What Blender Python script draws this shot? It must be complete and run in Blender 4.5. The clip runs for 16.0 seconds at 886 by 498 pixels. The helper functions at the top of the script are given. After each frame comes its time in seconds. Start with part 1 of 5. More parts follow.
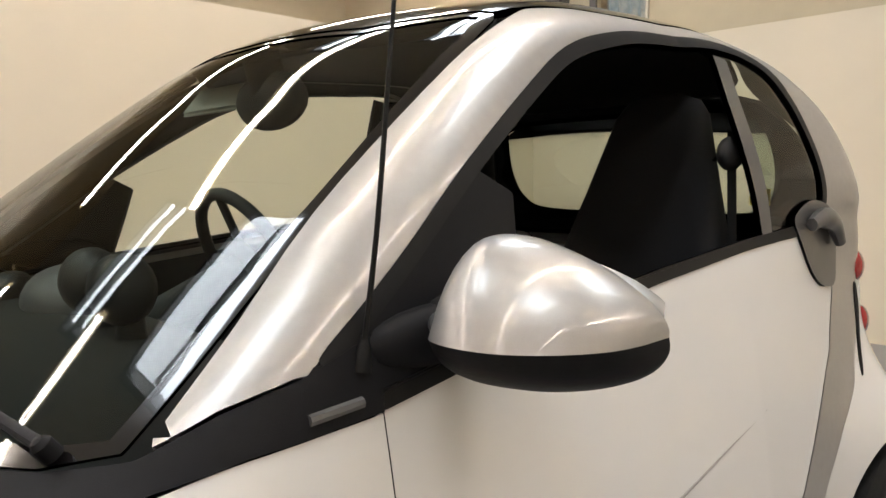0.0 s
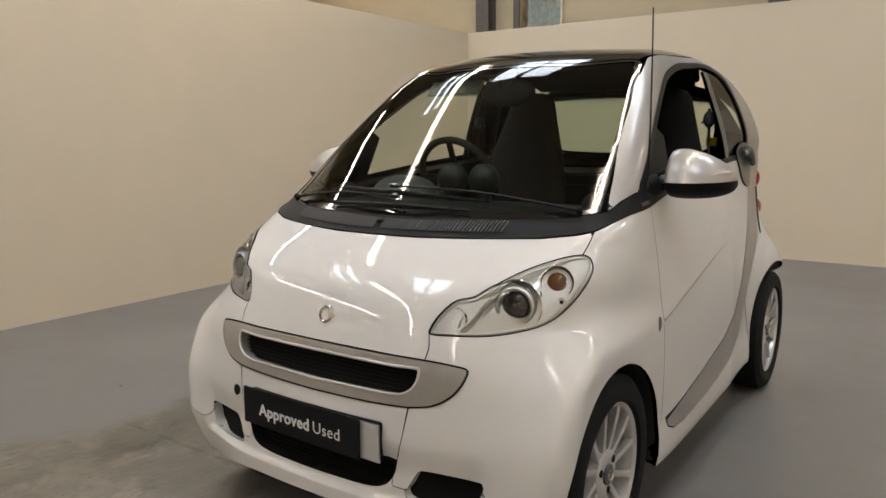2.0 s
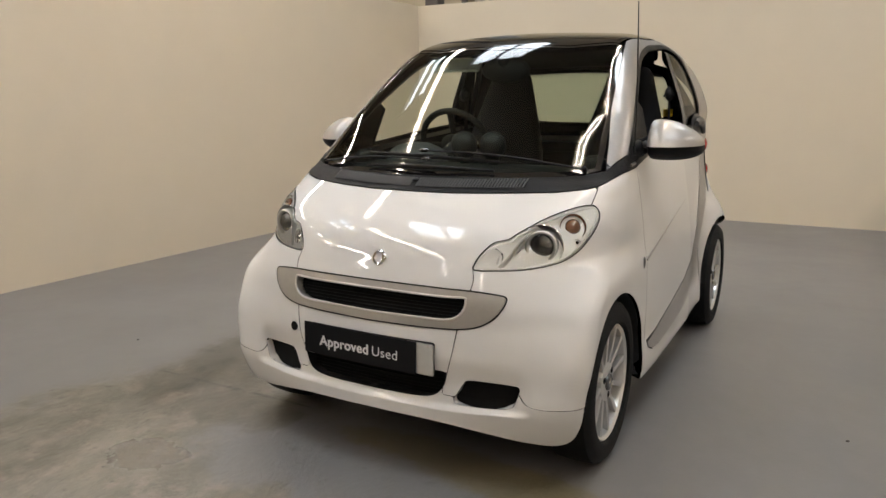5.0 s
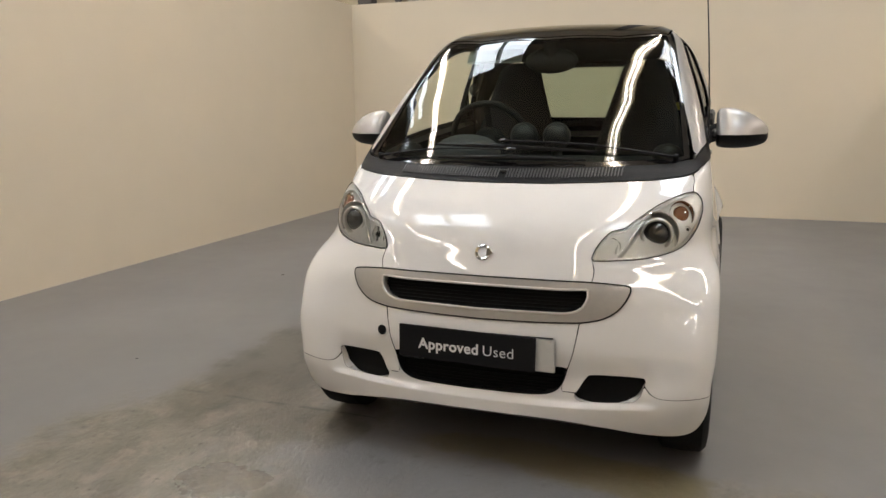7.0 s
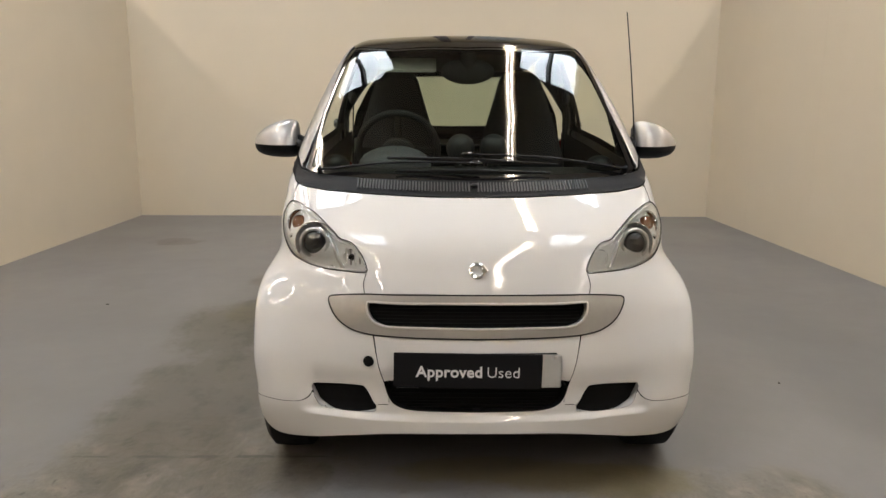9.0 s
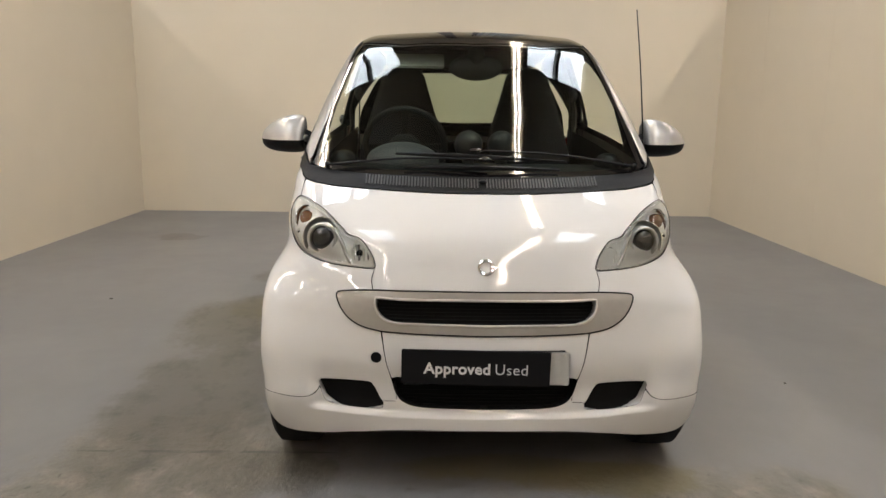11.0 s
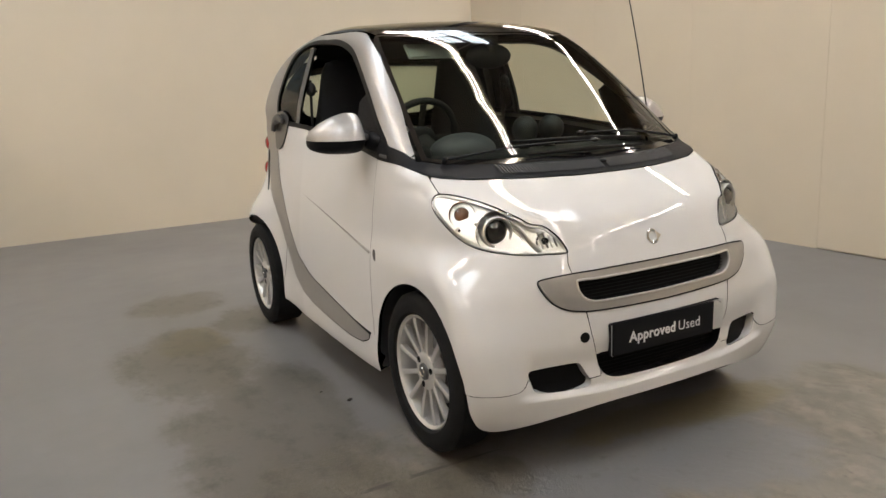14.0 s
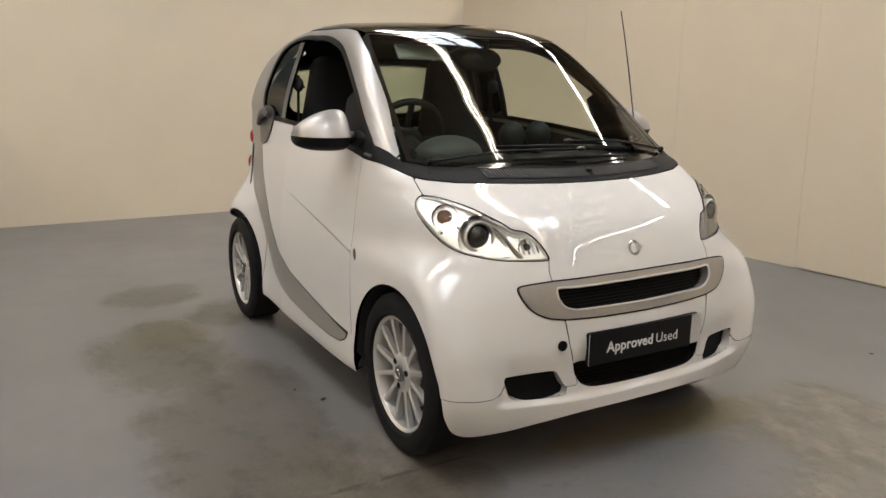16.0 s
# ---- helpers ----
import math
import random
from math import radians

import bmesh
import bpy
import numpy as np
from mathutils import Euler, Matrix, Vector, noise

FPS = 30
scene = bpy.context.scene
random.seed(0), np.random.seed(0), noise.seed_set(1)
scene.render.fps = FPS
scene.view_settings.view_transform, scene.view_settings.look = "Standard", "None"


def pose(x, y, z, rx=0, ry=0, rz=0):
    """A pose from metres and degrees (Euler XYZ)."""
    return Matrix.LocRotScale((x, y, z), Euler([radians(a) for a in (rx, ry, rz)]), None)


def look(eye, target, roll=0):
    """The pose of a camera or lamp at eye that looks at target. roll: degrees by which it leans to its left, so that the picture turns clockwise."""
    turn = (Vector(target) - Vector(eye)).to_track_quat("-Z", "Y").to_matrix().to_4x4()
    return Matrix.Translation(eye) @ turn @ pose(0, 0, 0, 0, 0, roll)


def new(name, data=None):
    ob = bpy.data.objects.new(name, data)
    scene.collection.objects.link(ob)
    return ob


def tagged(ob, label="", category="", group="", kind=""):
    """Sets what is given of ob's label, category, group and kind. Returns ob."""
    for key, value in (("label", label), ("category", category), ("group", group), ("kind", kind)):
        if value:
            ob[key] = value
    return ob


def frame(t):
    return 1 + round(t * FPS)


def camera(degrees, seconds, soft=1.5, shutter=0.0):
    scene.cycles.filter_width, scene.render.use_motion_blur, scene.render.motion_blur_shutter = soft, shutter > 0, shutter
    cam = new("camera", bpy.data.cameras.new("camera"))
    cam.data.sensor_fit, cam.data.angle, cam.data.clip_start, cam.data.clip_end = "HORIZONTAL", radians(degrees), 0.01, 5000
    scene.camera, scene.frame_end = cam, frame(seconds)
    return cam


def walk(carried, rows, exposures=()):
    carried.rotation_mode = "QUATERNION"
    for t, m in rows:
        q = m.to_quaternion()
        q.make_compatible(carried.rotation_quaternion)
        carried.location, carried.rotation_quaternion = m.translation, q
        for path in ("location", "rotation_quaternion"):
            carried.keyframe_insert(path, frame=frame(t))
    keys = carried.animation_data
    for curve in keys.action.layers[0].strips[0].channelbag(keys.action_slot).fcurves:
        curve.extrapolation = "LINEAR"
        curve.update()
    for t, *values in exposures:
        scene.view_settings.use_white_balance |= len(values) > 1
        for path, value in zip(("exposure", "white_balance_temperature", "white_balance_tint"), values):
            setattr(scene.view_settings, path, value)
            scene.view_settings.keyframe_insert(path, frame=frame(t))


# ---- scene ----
cam = camera(63.0, 16.0)
PATH = [
    (0, (1.216, -0.11, 1.238), (-0.208, 1.281, 1.045), -0.4),
    (0.5, (1.344, -0.524, 1.252), (0.013, 0.952, 1.028), 0.5),
    (1, (1.404, -0.976, 1.266), (0.123, 0.533, 0.976), 0.8),
    (1.5, (1.373, -1.411, 1.251), (0.196, 0.175, 0.938), 0.9),
    (2, (1.402, -1.823, 1.227), (0.275, -0.201, 0.916), -0.4),
    (2.5, (1.379, -2.153, 1.218), (0.319, -0.489, 0.891), -0.3),
    (3, (1.358, -2.324, 1.221), (0.379, -0.616, 0.872), -0.7),
    (3.5, (1.356, -2.358, 1.225), (0.419, -0.629, 0.863), -0.5),
    (6, (1.282, -2.378, 1.242), (0.333, -0.668, 0.827), -0.1),
    (6.5, (0.973, -2.536, 1.221), (0.175, -0.748, 0.811), -1.5),
    (7, (0.645, -2.564, 1.185), (-0.017, -0.714, 0.804), -0.5),
    (7.5, (0.246, -2.574, 1.220), (-0.164, -0.64, 0.906), -0.6),
    (8, (-0.042, -2.578, 1.217), (-0.185, -0.612, 0.868), -0.1),
    (8.5, (-0.151, -2.568, 1.207), (-0.125, -0.601, 0.833), 0.1),
    (9, (-0.139, -2.565, 1.220), (-0.11, -0.599, 0.843), 0.3),
    (11.5, (-0.188, -2.549, 1.207), (-0.154, -0.585, 0.819), 1.0),
    (12, (-0.438, -2.539, 1.200), (-0.306, -0.583, 0.797), 2.1),
    (12.5, (-0.828, -2.517, 1.203), (-0.549, -0.577, 0.798), 0.9),
    (13, (-1.19, -2.34, 1.209), (-0.635, -0.463, 0.799), -0.2),
    (13.5, (-1.535, -2.22, 1.205), (-0.737, -0.433, 0.795), -0.7),
    (14, (-1.741, -2.146, 1.231), (-0.819, -0.421, 0.813), -2.8),
    (14.5, (-1.75, -2.132, 1.228), (-0.798, -0.423, 0.81), -2.7),
    (15, (-1.73, -2.144, 1.211), (-0.782, -0.429, 0.811), -1.9),
    (15.5, (-1.74, -2.134, 1.224), (-0.785, -0.426, 0.814), -0.9),
    (16, (-1.733, -2.133, 1.223), (-0.766, -0.432, 0.814), 0.1),
]
walk(cam, [(t, look(eye, target, roll)) for t, eye, target, roll in PATH], [(0, 0.40), (0.6, 0.05), (1.2, -0.14), (2.5, -0.10), (3.5, -0.02), (7, 0.04), (9, 0.09), (12.5, 0.12), (14.5, 0.06), (16, 0.05)])

# ---- light ----
EXPOSURE = 0.0
scene.view_settings.exposure = EXPOSURE
world = bpy.data.worlds.new("world")
world.use_nodes = True
sky = world.node_tree.nodes.new("ShaderNodeTexSky")
sky.sky_type, sky.sun_disc, sky.sun_elevation, sky.sun_rotation = "NISHITA", False, radians(38), radians(140)
world.node_tree.links.new(sky.outputs[0], world.node_tree.nodes["Background"].inputs[0])
world.node_tree.nodes["Background"].inputs[1].default_value = 0.1
scene.world = world

CEILING = 5.6
TUBE_HEIGHT = 4.1
TUBE_ROWS = (-5.20, -2.50, 0.80, 4.15)          # x of the rows of fluorescent battens
SKYLIGHT_X = {-4.35: 0.36, -2.05: 0.72, 2.05: 0.72}     # x of the rows of skylights and their half widths
SKYLIGHT_Y = (-1.45, 3.40)
SKYLIGHT_POWER = 27.0


# ---- materials ----
def material(name, colour, rough=0.5, metal=0.0, coat=0.0, vary=0.06, grain=40.0, bump=0.0, bump_scale=200.0, spec=0.5):
    """A painted or plain surface: base colour with two scales of variation, optional relief, wear and clear coat."""
    m = bpy.data.materials.new(name)
    m.use_nodes = True
    nt = m.node_tree
    b = nt.nodes["Principled BSDF"]
    b.inputs["Roughness"].default_value, b.inputs["Metallic"].default_value = rough, metal
    b.inputs["Coat Weight"].default_value, b.inputs["Coat Roughness"].default_value = coat, 0.015
    b.inputs["Specular IOR Level"].default_value = spec
    tc = nt.nodes.new("ShaderNodeTexCoord")
    n1, n2 = nt.nodes.new("ShaderNodeTexNoise"), nt.nodes.new("ShaderNodeTexNoise")
    n1.inputs["Scale"].default_value, n2.inputs["Scale"].default_value = grain, grain / 14
    n1.inputs["Detail"].default_value = n2.inputs["Detail"].default_value = 4
    mix = nt.nodes.new("ShaderNodeMath")
    mix.operation = "ADD"
    for n, slot in ((n1, 0), (n2, 1)):
        nt.links.new(tc.outputs["Object"], n.inputs["Vector"])
        nt.links.new(n.outputs["Fac"], mix.inputs[slot])
    ramp = nt.nodes.new("ShaderNodeValToRGB")
    half = nt.nodes.new("ShaderNodeMath")
    half.operation, half.inputs[1].default_value = "MULTIPLY", 0.5
    nt.links.new(mix.outputs[0], half.inputs[0])
    nt.links.new(half.outputs[0], ramp.inputs[0])
    lo, hi = ramp.color_ramp.elements
    lo.position, hi.position = 0.3, 0.7
    lo.color = (*[c * (1 - vary) for c in colour], 1)
    hi.color = (*[min(1, c * (1 + vary)) for c in colour], 1)
    nt.links.new(ramp.outputs[0], b.inputs["Base Color"])
    if bump:
        n3, bp = nt.nodes.new("ShaderNodeTexNoise"), nt.nodes.new("ShaderNodeBump")
        n3.inputs["Scale"].default_value, n3.inputs["Detail"].default_value = bump_scale, 3
        bp.inputs["Strength"].default_value, bp.inputs["Distance"].default_value = bump, 0.002
        nt.links.new(tc.outputs["Object"], n3.inputs["Vector"])
        nt.links.new(n3.outputs["Fac"], bp.inputs["Height"])
        nt.links.new(bp.outputs["Normal"], b.inputs["Normal"])
    return m


def clear(name, tint, ior=1.5, rough=0.0):
    """Thin glass: lets light through with a tint, and mirrors by Fresnel's law."""
    m = bpy.data.materials.new(name)
    m.use_nodes = True
    nt = m.node_tree
    nt.nodes.remove(nt.nodes["Principled BSDF"])
    t, g, f, x = (nt.nodes.new(k) for k in ("ShaderNodeBsdfTransparent", "ShaderNodeBsdfGlossy", "ShaderNodeFresnel", "ShaderNodeMixShader"))
    t.inputs["Color"].default_value = (*tint, 1)
    g.inputs["Roughness"].default_value = rough
    f.inputs["IOR"].default_value = ior
    nt.links.new(f.outputs[0], x.inputs[0])
    nt.links.new(t.outputs[0], x.inputs[1])
    nt.links.new(g.outputs[0], x.inputs[2])
    nt.links.new(x.outputs[0], nt.nodes["Material Output"].inputs["Surface"])
    return m


def glow(name, colour, strength):
    m = bpy.data.materials.new(name)
    m.use_nodes = True
    nt = m.node_tree
    nt.nodes.remove(nt.nodes["Principled BSDF"])
    e = nt.nodes.new("ShaderNodeEmission")
    e.inputs[0].default_value, e.inputs[1].default_value = (*colour, 1), strength
    nt.links.new(e.outputs[0], nt.nodes["Material Output"].inputs["Surface"])
    return m


WHITE = material("white_paint", (0.64, 0.63, 0.61), 0.8, coat=1.0, vary=0.012, grain=6, spec=0.05)
SILVER = material("silver_paint", (0.36, 0.345, 0.325), 0.42, metal=0.55, coat=0.5, vary=0.05, grain=900)
GLOSSBLACK = material("gloss_black", (0.008, 0.007, 0.007), 0.12, coat=1.0, vary=0.1, grain=8)
PLASTIC = material("black_plastic", (0.010, 0.010, 0.011), 0.5, vary=0.15, grain=60, bump=0.25, bump_scale=900, spec=0.10)
DARKGREY = material("dark_grey_plastic", (0.07, 0.068, 0.066), 0.35, vary=0.1, grain=50, coat=0.3)
TRIMDARK = material("dark_trim", (0.012, 0.012, 0.013), 0.7, vary=0.2, grain=50, bump=0.3, bump_scale=500)
VENT = material("vent_plastic", (0.040, 0.040, 0.041), 0.5, vary=0.1, grain=60)
DASH = material("dashboard_plastic", (0.012, 0.012, 0.013), 0.62, vary=0.18, grain=40, bump=0.3, bump_scale=500)
PODGREY = material("pod_plastic", (0.020, 0.020, 0.022), 0.5, vary=0.12, grain=60)
CLUSTER = material("cluster_grey", (0.10, 0.10, 0.11), 0.5, vary=0.1, grain=30)
FABRIC = material("seat_fabric", (0.006, 0.006, 0.007), 0.9, vary=0.12, grain=120, bump=0.15, bump_scale=300)
RUBBER = material("tyre_rubber", (0.007, 0.007, 0.007), 0.75, vary=0.25, grain=50, bump=0.4, bump_scale=300, spec=0.2)
SEAL = material("rubber_seal", (0.007, 0.007, 0.007), 0.45, vary=0.2, grain=60, spec=0.18)
ALLOY = material("alloy_silver", (0.68, 0.67, 0.65), 0.30, metal=0.65, coat=0.5, vary=0.06, grain=200)
CHROME = material("chrome", (0.80, 0.80, 0.79), 0.07, metal=1.0, vary=0.03, grain=30)
SATIN = material("satin_silver", (0.60, 0.585, 0.55), 0.36, metal=0.55, vary=0.05, grain=60)
REFLECTOR = material("lamp_reflector", (0.86, 0.85, 0.82), 0.28, metal=0.55, vary=0.06, grain=60, bump=0.30, bump_scale=26)
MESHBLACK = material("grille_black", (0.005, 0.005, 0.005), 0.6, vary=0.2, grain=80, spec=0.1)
AMBER = material("amber_lens", (0.15, 0.050, 0.016), 0.15, coat=1.0, vary=0.25, grain=80)
SURROUND = material("grille_silver", (0.40, 0.385, 0.36), 0.34, metal=0.6, vary=0.05, grain=60)
RED = material("red_lens", (0.30, 0.012, 0.012), 0.12, coat=1.0, vary=0.15, grain=80)
PROJECTOR = material("projector_glass", (0.012, 0.011, 0.010), 0.03, coat=1.0, vary=0.1, grain=20)
SIGN = material("sign_black", (0.009, 0.009, 0.010), 0.45, vary=0.1, grain=30, spec=0.12)
LETTER = material("sign_letter", (0.66, 0.66, 0.66), 0.4, vary=0.04, grain=60)
PLATE = material("plate_reflective", (0.55, 0.55, 0.53), 0.3, metal=0.35, vary=0.08, grain=30)
VISOR = material("visor_vinyl", (0.42, 0.43, 0.38), 0.6, vary=0.06, grain=40)
DISC = material("brake_steel", (0.25, 0.24, 0.23), 0.4, metal=0.9, vary=0.2, grain=80)
GLASS = clear("windscreen_glass", (0.78, 0.84, 0.76), 1.5)
LABEL = material("yellow_label", (0.62, 0.50, 0.03), 0.5, vary=0.05, grain=40)
TINTED = clear("quarter_glass", (0.62, 0.68, 0.60), 1.55)
LENS = clear("lamp_lens", (0.95, 0.96, 0.95), 1.42)


# ---- body surface ----
def spline(points, n=12, closed=False):
    """A smooth curve through the given points (Catmull-Rom), as an array."""
    p = np.array(points, float)
    p = np.vstack([p[-1], p, p[0], p[1]]) if closed else np.vstack([2 * p[0] - p[1], p, 2 * p[-1] - p[-2]])
    s = np.linspace(0, 1, n, endpoint=False)[:, None]
    out = []
    for a, b, c, d in zip(p[:-3], p[1:-2], p[2:-1], p[3:]):
        out.append(0.5 * (2 * b + (c - a) * s + (2 * a - 5 * b + 4 * c - d) * s**2 + (3 * b - a - 3 * c + d) * s**3))
    return np.vstack(out if closed else out + [p[-2][None]])


PROFILE = spline([(-0.30, 0.10), (-0.44, 0.115), (-0.484, 0.18), (-0.496, 0.25), (-0.497, 0.31), (-0.486, 0.37), (-0.480, 0.46), (-0.474, 0.55), (-0.462, 0.63),
                  (-0.447, 0.70), (-0.420, 0.765), (-0.368, 0.822), (-0.27, 0.886), (-0.170, 0.944), (-0.104, 0.984), (-0.045, 1.028), (0.02, 1.077), (0.11, 1.147), (0.20, 1.215), (0.38, 1.352),
                  (0.56, 1.472), (0.74, 1.537), (1.0, 1.567), (1.3, 1.578), (1.55, 1.556), (1.74, 1.498), (1.865, 1.390), (1.95, 1.17),
                  (2.04, 0.97), (2.13, 0.80), (2.19, 0.62), (2.20, 0.45), (2.15, 0.28), (2.0, 0.15), (1.5, 0.10), (0.5, 0.10)], 12, closed=True)
STEPS = {}
DOOR = spline([(0.0, 0.70), (0.12, 0.725), (0.20, 0.742), (0.28, 0.744), (0.36, 0.737), (0.45, 0.736), (0.60, 0.732), (0.75, 0.716), (0.90, 0.692), (1.0, 0.672), (1.1, 0.650),
                 (1.25, 0.608), (1.40, 0.556), (1.50, 0.518), (1.60, 0.455)], 10)
WING = spline([(0.0, 0.0), (0.17, -0.033), (0.30, -0.049), (0.40, -0.028), (0.50, -0.018), (0.58, -0.014), (0.66, -0.009), (0.74, -0.033), (0.84, -0.015), (1.0, 0.0)], 10)


def side_of(poly, y, z):
    """Signed distance (outside: plus) from points to a closed curve in a plane."""
    best, inside = np.full(y.shape, 1e9), np.zeros(y.shape, bool)
    for (ay, az), (by, bz) in zip(poly, np.roll(poly, -1, 0)):
        ey, ez, py, pz = by - ay, bz - az, y - ay, z - az
        s = np.clip((py * ey + pz * ez) / max(ey * ey + ez * ez, 1e-12), 0, 1)
        best = np.minimum(best, (py - s * ey) ** 2 + (pz - s * ez) ** 2)
        if bz != az:
            inside ^= ((az > z) != (bz > z)) & (y < ay + ey * (z - az) / ez)
    return np.where(inside, -1, 1) * np.sqrt(best)


CELL, CORNER = 0.010, (-1.0, -0.4)


def profile_field():
    """The distance to the side profile on a fine lattice, slightly smoothed."""
    y, z = np.meshgrid(CORNER[0] + CELL * np.arange(380), CORNER[1] + CELL * np.arange(240), indexing="ij")
    f = side_of(PROFILE, y, z)
    for _ in range(3):
        f[1:-1] = 0.25 * f[:-2] + 0.5 * f[1:-1] + 0.25 * f[2:]
        f[:, 1:-1] = 0.25 * f[:, :-2] + 0.5 * f[:, 1:-1] + 0.25 * f[:, 2:]
    return f


FIELD = profile_field()


def to_profile(y, z):
    """Cubic reading of the lattice."""
    a, b = np.clip((y - CORNER[0]) / CELL, 1, 377), np.clip((z - CORNER[1]) / CELL, 1, 237)
    i, j = a.astype(int), b.astype(int)
    s, t = a - i, b - j
    ws, wt = ([(-q + 2 * q * q - q**3) / 2, (2 - 5 * q * q + 3 * q**3) / 2, (q + 4 * q * q - 3 * q**3) / 2, (q**3 - q * q) / 2] for q in (s, t))
    return sum(ws[m] * wt[n] * FIELD[i + m - 1, j + n - 1] for m in range(4) for n in range(4))


def steps(v, *knots):
    """A smooth curve through knots of (value, result)."""
    c = STEPS.setdefault(knots, spline(knots, 40))
    return np.interp(v, c[:, 0], c[:, 1])


def half_width(y, z):
    w = np.interp(z, DOOR[:, 0], DOOR[:, 1]) + np.exp(-((y + 0.08) / 0.30) ** 2) * np.interp(z, WING[:, 0], WING[:, 1])
    low = 1 / (1 + np.exp((z - 0.72) / 0.05))
    return w + low * 0.088 * np.exp(-((y - 1.95) / 0.30) ** 2) - np.clip(y - 1.2, 0, 1) * steps(z, (0.0, 0.04), (0.6, 0.045), (0.95, 0.025), (1.12, -0.035), (1.25, -0.10), (1.6, -0.10))


def skin(x, y, z):
    """Below zero inside the car's outer form."""
    x = np.abs(x)
    front = 1 / (1 + np.exp((y - 0.9) / 0.15))
    bow = steps(z, (0.17, 0.444), (0.30, 0.375), (0.45, 0.36), (0.55, 0.401), (0.62, 0.421), (0.70, 0.511), (0.76, 0.545), (0.86, 0.382), (0.96, 0.425), (1.04, 0.48), (1.5, 0.42))
    bow = bow * (x * x - 3 * steps(z, (0.17, 0.629), (0.45, 0.737), (0.70, 0.083), (0.95, 0.0), (1.5, 0.0)) * np.clip(x - 0.42, 0, 1) ** 2)
    # the nose is nearly flat between the lamps and turns away beside them
    bow = bow + steps(z, (0.10, 0.015), (0.30, 0.028), (0.45, 0.023), (0.55, 0.034), (0.64, 0.046), (0.73, 0.055), (0.80, 0.044), (0.87, 0.020), (0.94, 0.003), (1.01, 0.0), (1.08, 0.0)) * (1 - (x / 0.34) ** 2 + 17.0 * np.clip(x - 0.24, 0, 1) ** 2) * (1 - np.clip((x - 0.58) / 0.12, 0, 1))
    rear = 0.20 * x * x
    ledge = 0.016 * np.clip((z - 0.276) / 0.012, 0, 1) * np.clip((0.45 - z) / 0.11, 0, 1) * np.clip((0.57 - x) / 0.06, 0, 1)
    ledge = ledge * ledge * (3 - 2 * ledge / 0.016) / 0.016
    d1 = to_profile(y - front * (bow + ledge) + (1 - front) * rear, z + 0.10 * x * x * steps(z, (1.2, 0.0), (1.45, 1.0)))
    d2 = (x - half_width(y, z)) * 0.97
    k = steps(z, (0.20, 0.132), (0.35, 0.096), (0.50, 0.089), (0.60, 0.073), (0.75, 0.158), (0.90, 0.13), (1.02, 0.07), (1.5, 0.075))
    h = np.maximum(k - np.abs(d1 - d2), 0) / k
    return np.maximum(d1, d2) + h * h * k * 0.25


def cast(start, way, far, near=0.0):
    """The places where rays from inside leave the car's outer form."""
    start, way = np.broadcast_arrays(np.asarray(start, float), np.asarray(way, float))
    lo, hi = np.full(len(start), float(near)), np.full(len(start), float(far))
    for _ in range(26):
        mid = (lo + hi) / 2
        p = start + way * mid[:, None]
        out = skin(p[:, 0], p[:, 1], p[:, 2]) > 0
        hi, lo = np.where(out, mid, hi), np.where(out, lo, mid)
    return start + way * ((lo + hi) / 2)[:, None]


def normals_at(p, e=0.008):
    g = np.stack([skin(*(p + e * v).T) - skin(*(p - e * v).T) for v in np.eye(3)], 1)
    return g / np.maximum(np.linalg.norm(g, axis=1, keepdims=True), 1e-9)

# ---- shaping tools ----
def linked(name, co, faces, mat, parent=None, label="", normals=None, smooth=True):
    me = bpy.data.meshes.new(name)
    me.from_pydata([tuple(map(float, c)) for c in co], [], [tuple(map(int, f)) for f in faces])
    me.materials.append(mat)
    me.update()
    me.polygons.foreach_set("use_smooth", [smooth] * len(me.polygons))
    if normals is not None:
        me.normals_split_custom_set_from_vertices([tuple(map(float, n)) for n in normals])
    ob = new(name, me)
    if parent is not None:
        ob.parent = parent
    if label:
        tagged(ob, label)
    return ob


def part(name, bm, mat, parent, label="", smooth=True):
    bmesh.ops.recalc_face_normals(bm, faces=bm.faces)
    me = bpy.data.meshes.new(name)
    bm.to_mesh(me)
    bm.free()
    me.materials.append(mat)
    me.polygons.foreach_set("use_smooth", [smooth] * len(me.polygons))
    if smooth:
        me.set_sharp_from_angle(angle=radians(38))
    ob = new(name, me)
    if parent is not None:
        ob.parent = parent
    if label:
        tagged(ob, label)
    return ob


def box(bm, x0, x1, y0, y1, z0, z1, bevel=0.0, m=None):
    made = bmesh.ops.create_cube(bm, size=1.0)["verts"]
    bmesh.ops.transform(bm, verts=made, matrix=Matrix.Translation(((x0 + x1) / 2, (y0 + y1) / 2, (z0 + z1) / 2)) @ Matrix.Diagonal((x1 - x0, y1 - y0, z1 - z0, 1)))
    if bevel:
        edges = list({e for v in made for e in v.link_edges})
        made = list({v for f in bmesh.ops.bevel(bm, geom=edges, offset=bevel, segments=2, affect="EDGES", clamp_overlap=True)["faces"] for v in f.verts} | {v for v in made if v.is_valid})
    if m is not None:
        bmesh.ops.transform(bm, verts=[v for v in made if v.is_valid], matrix=m)
    return bm


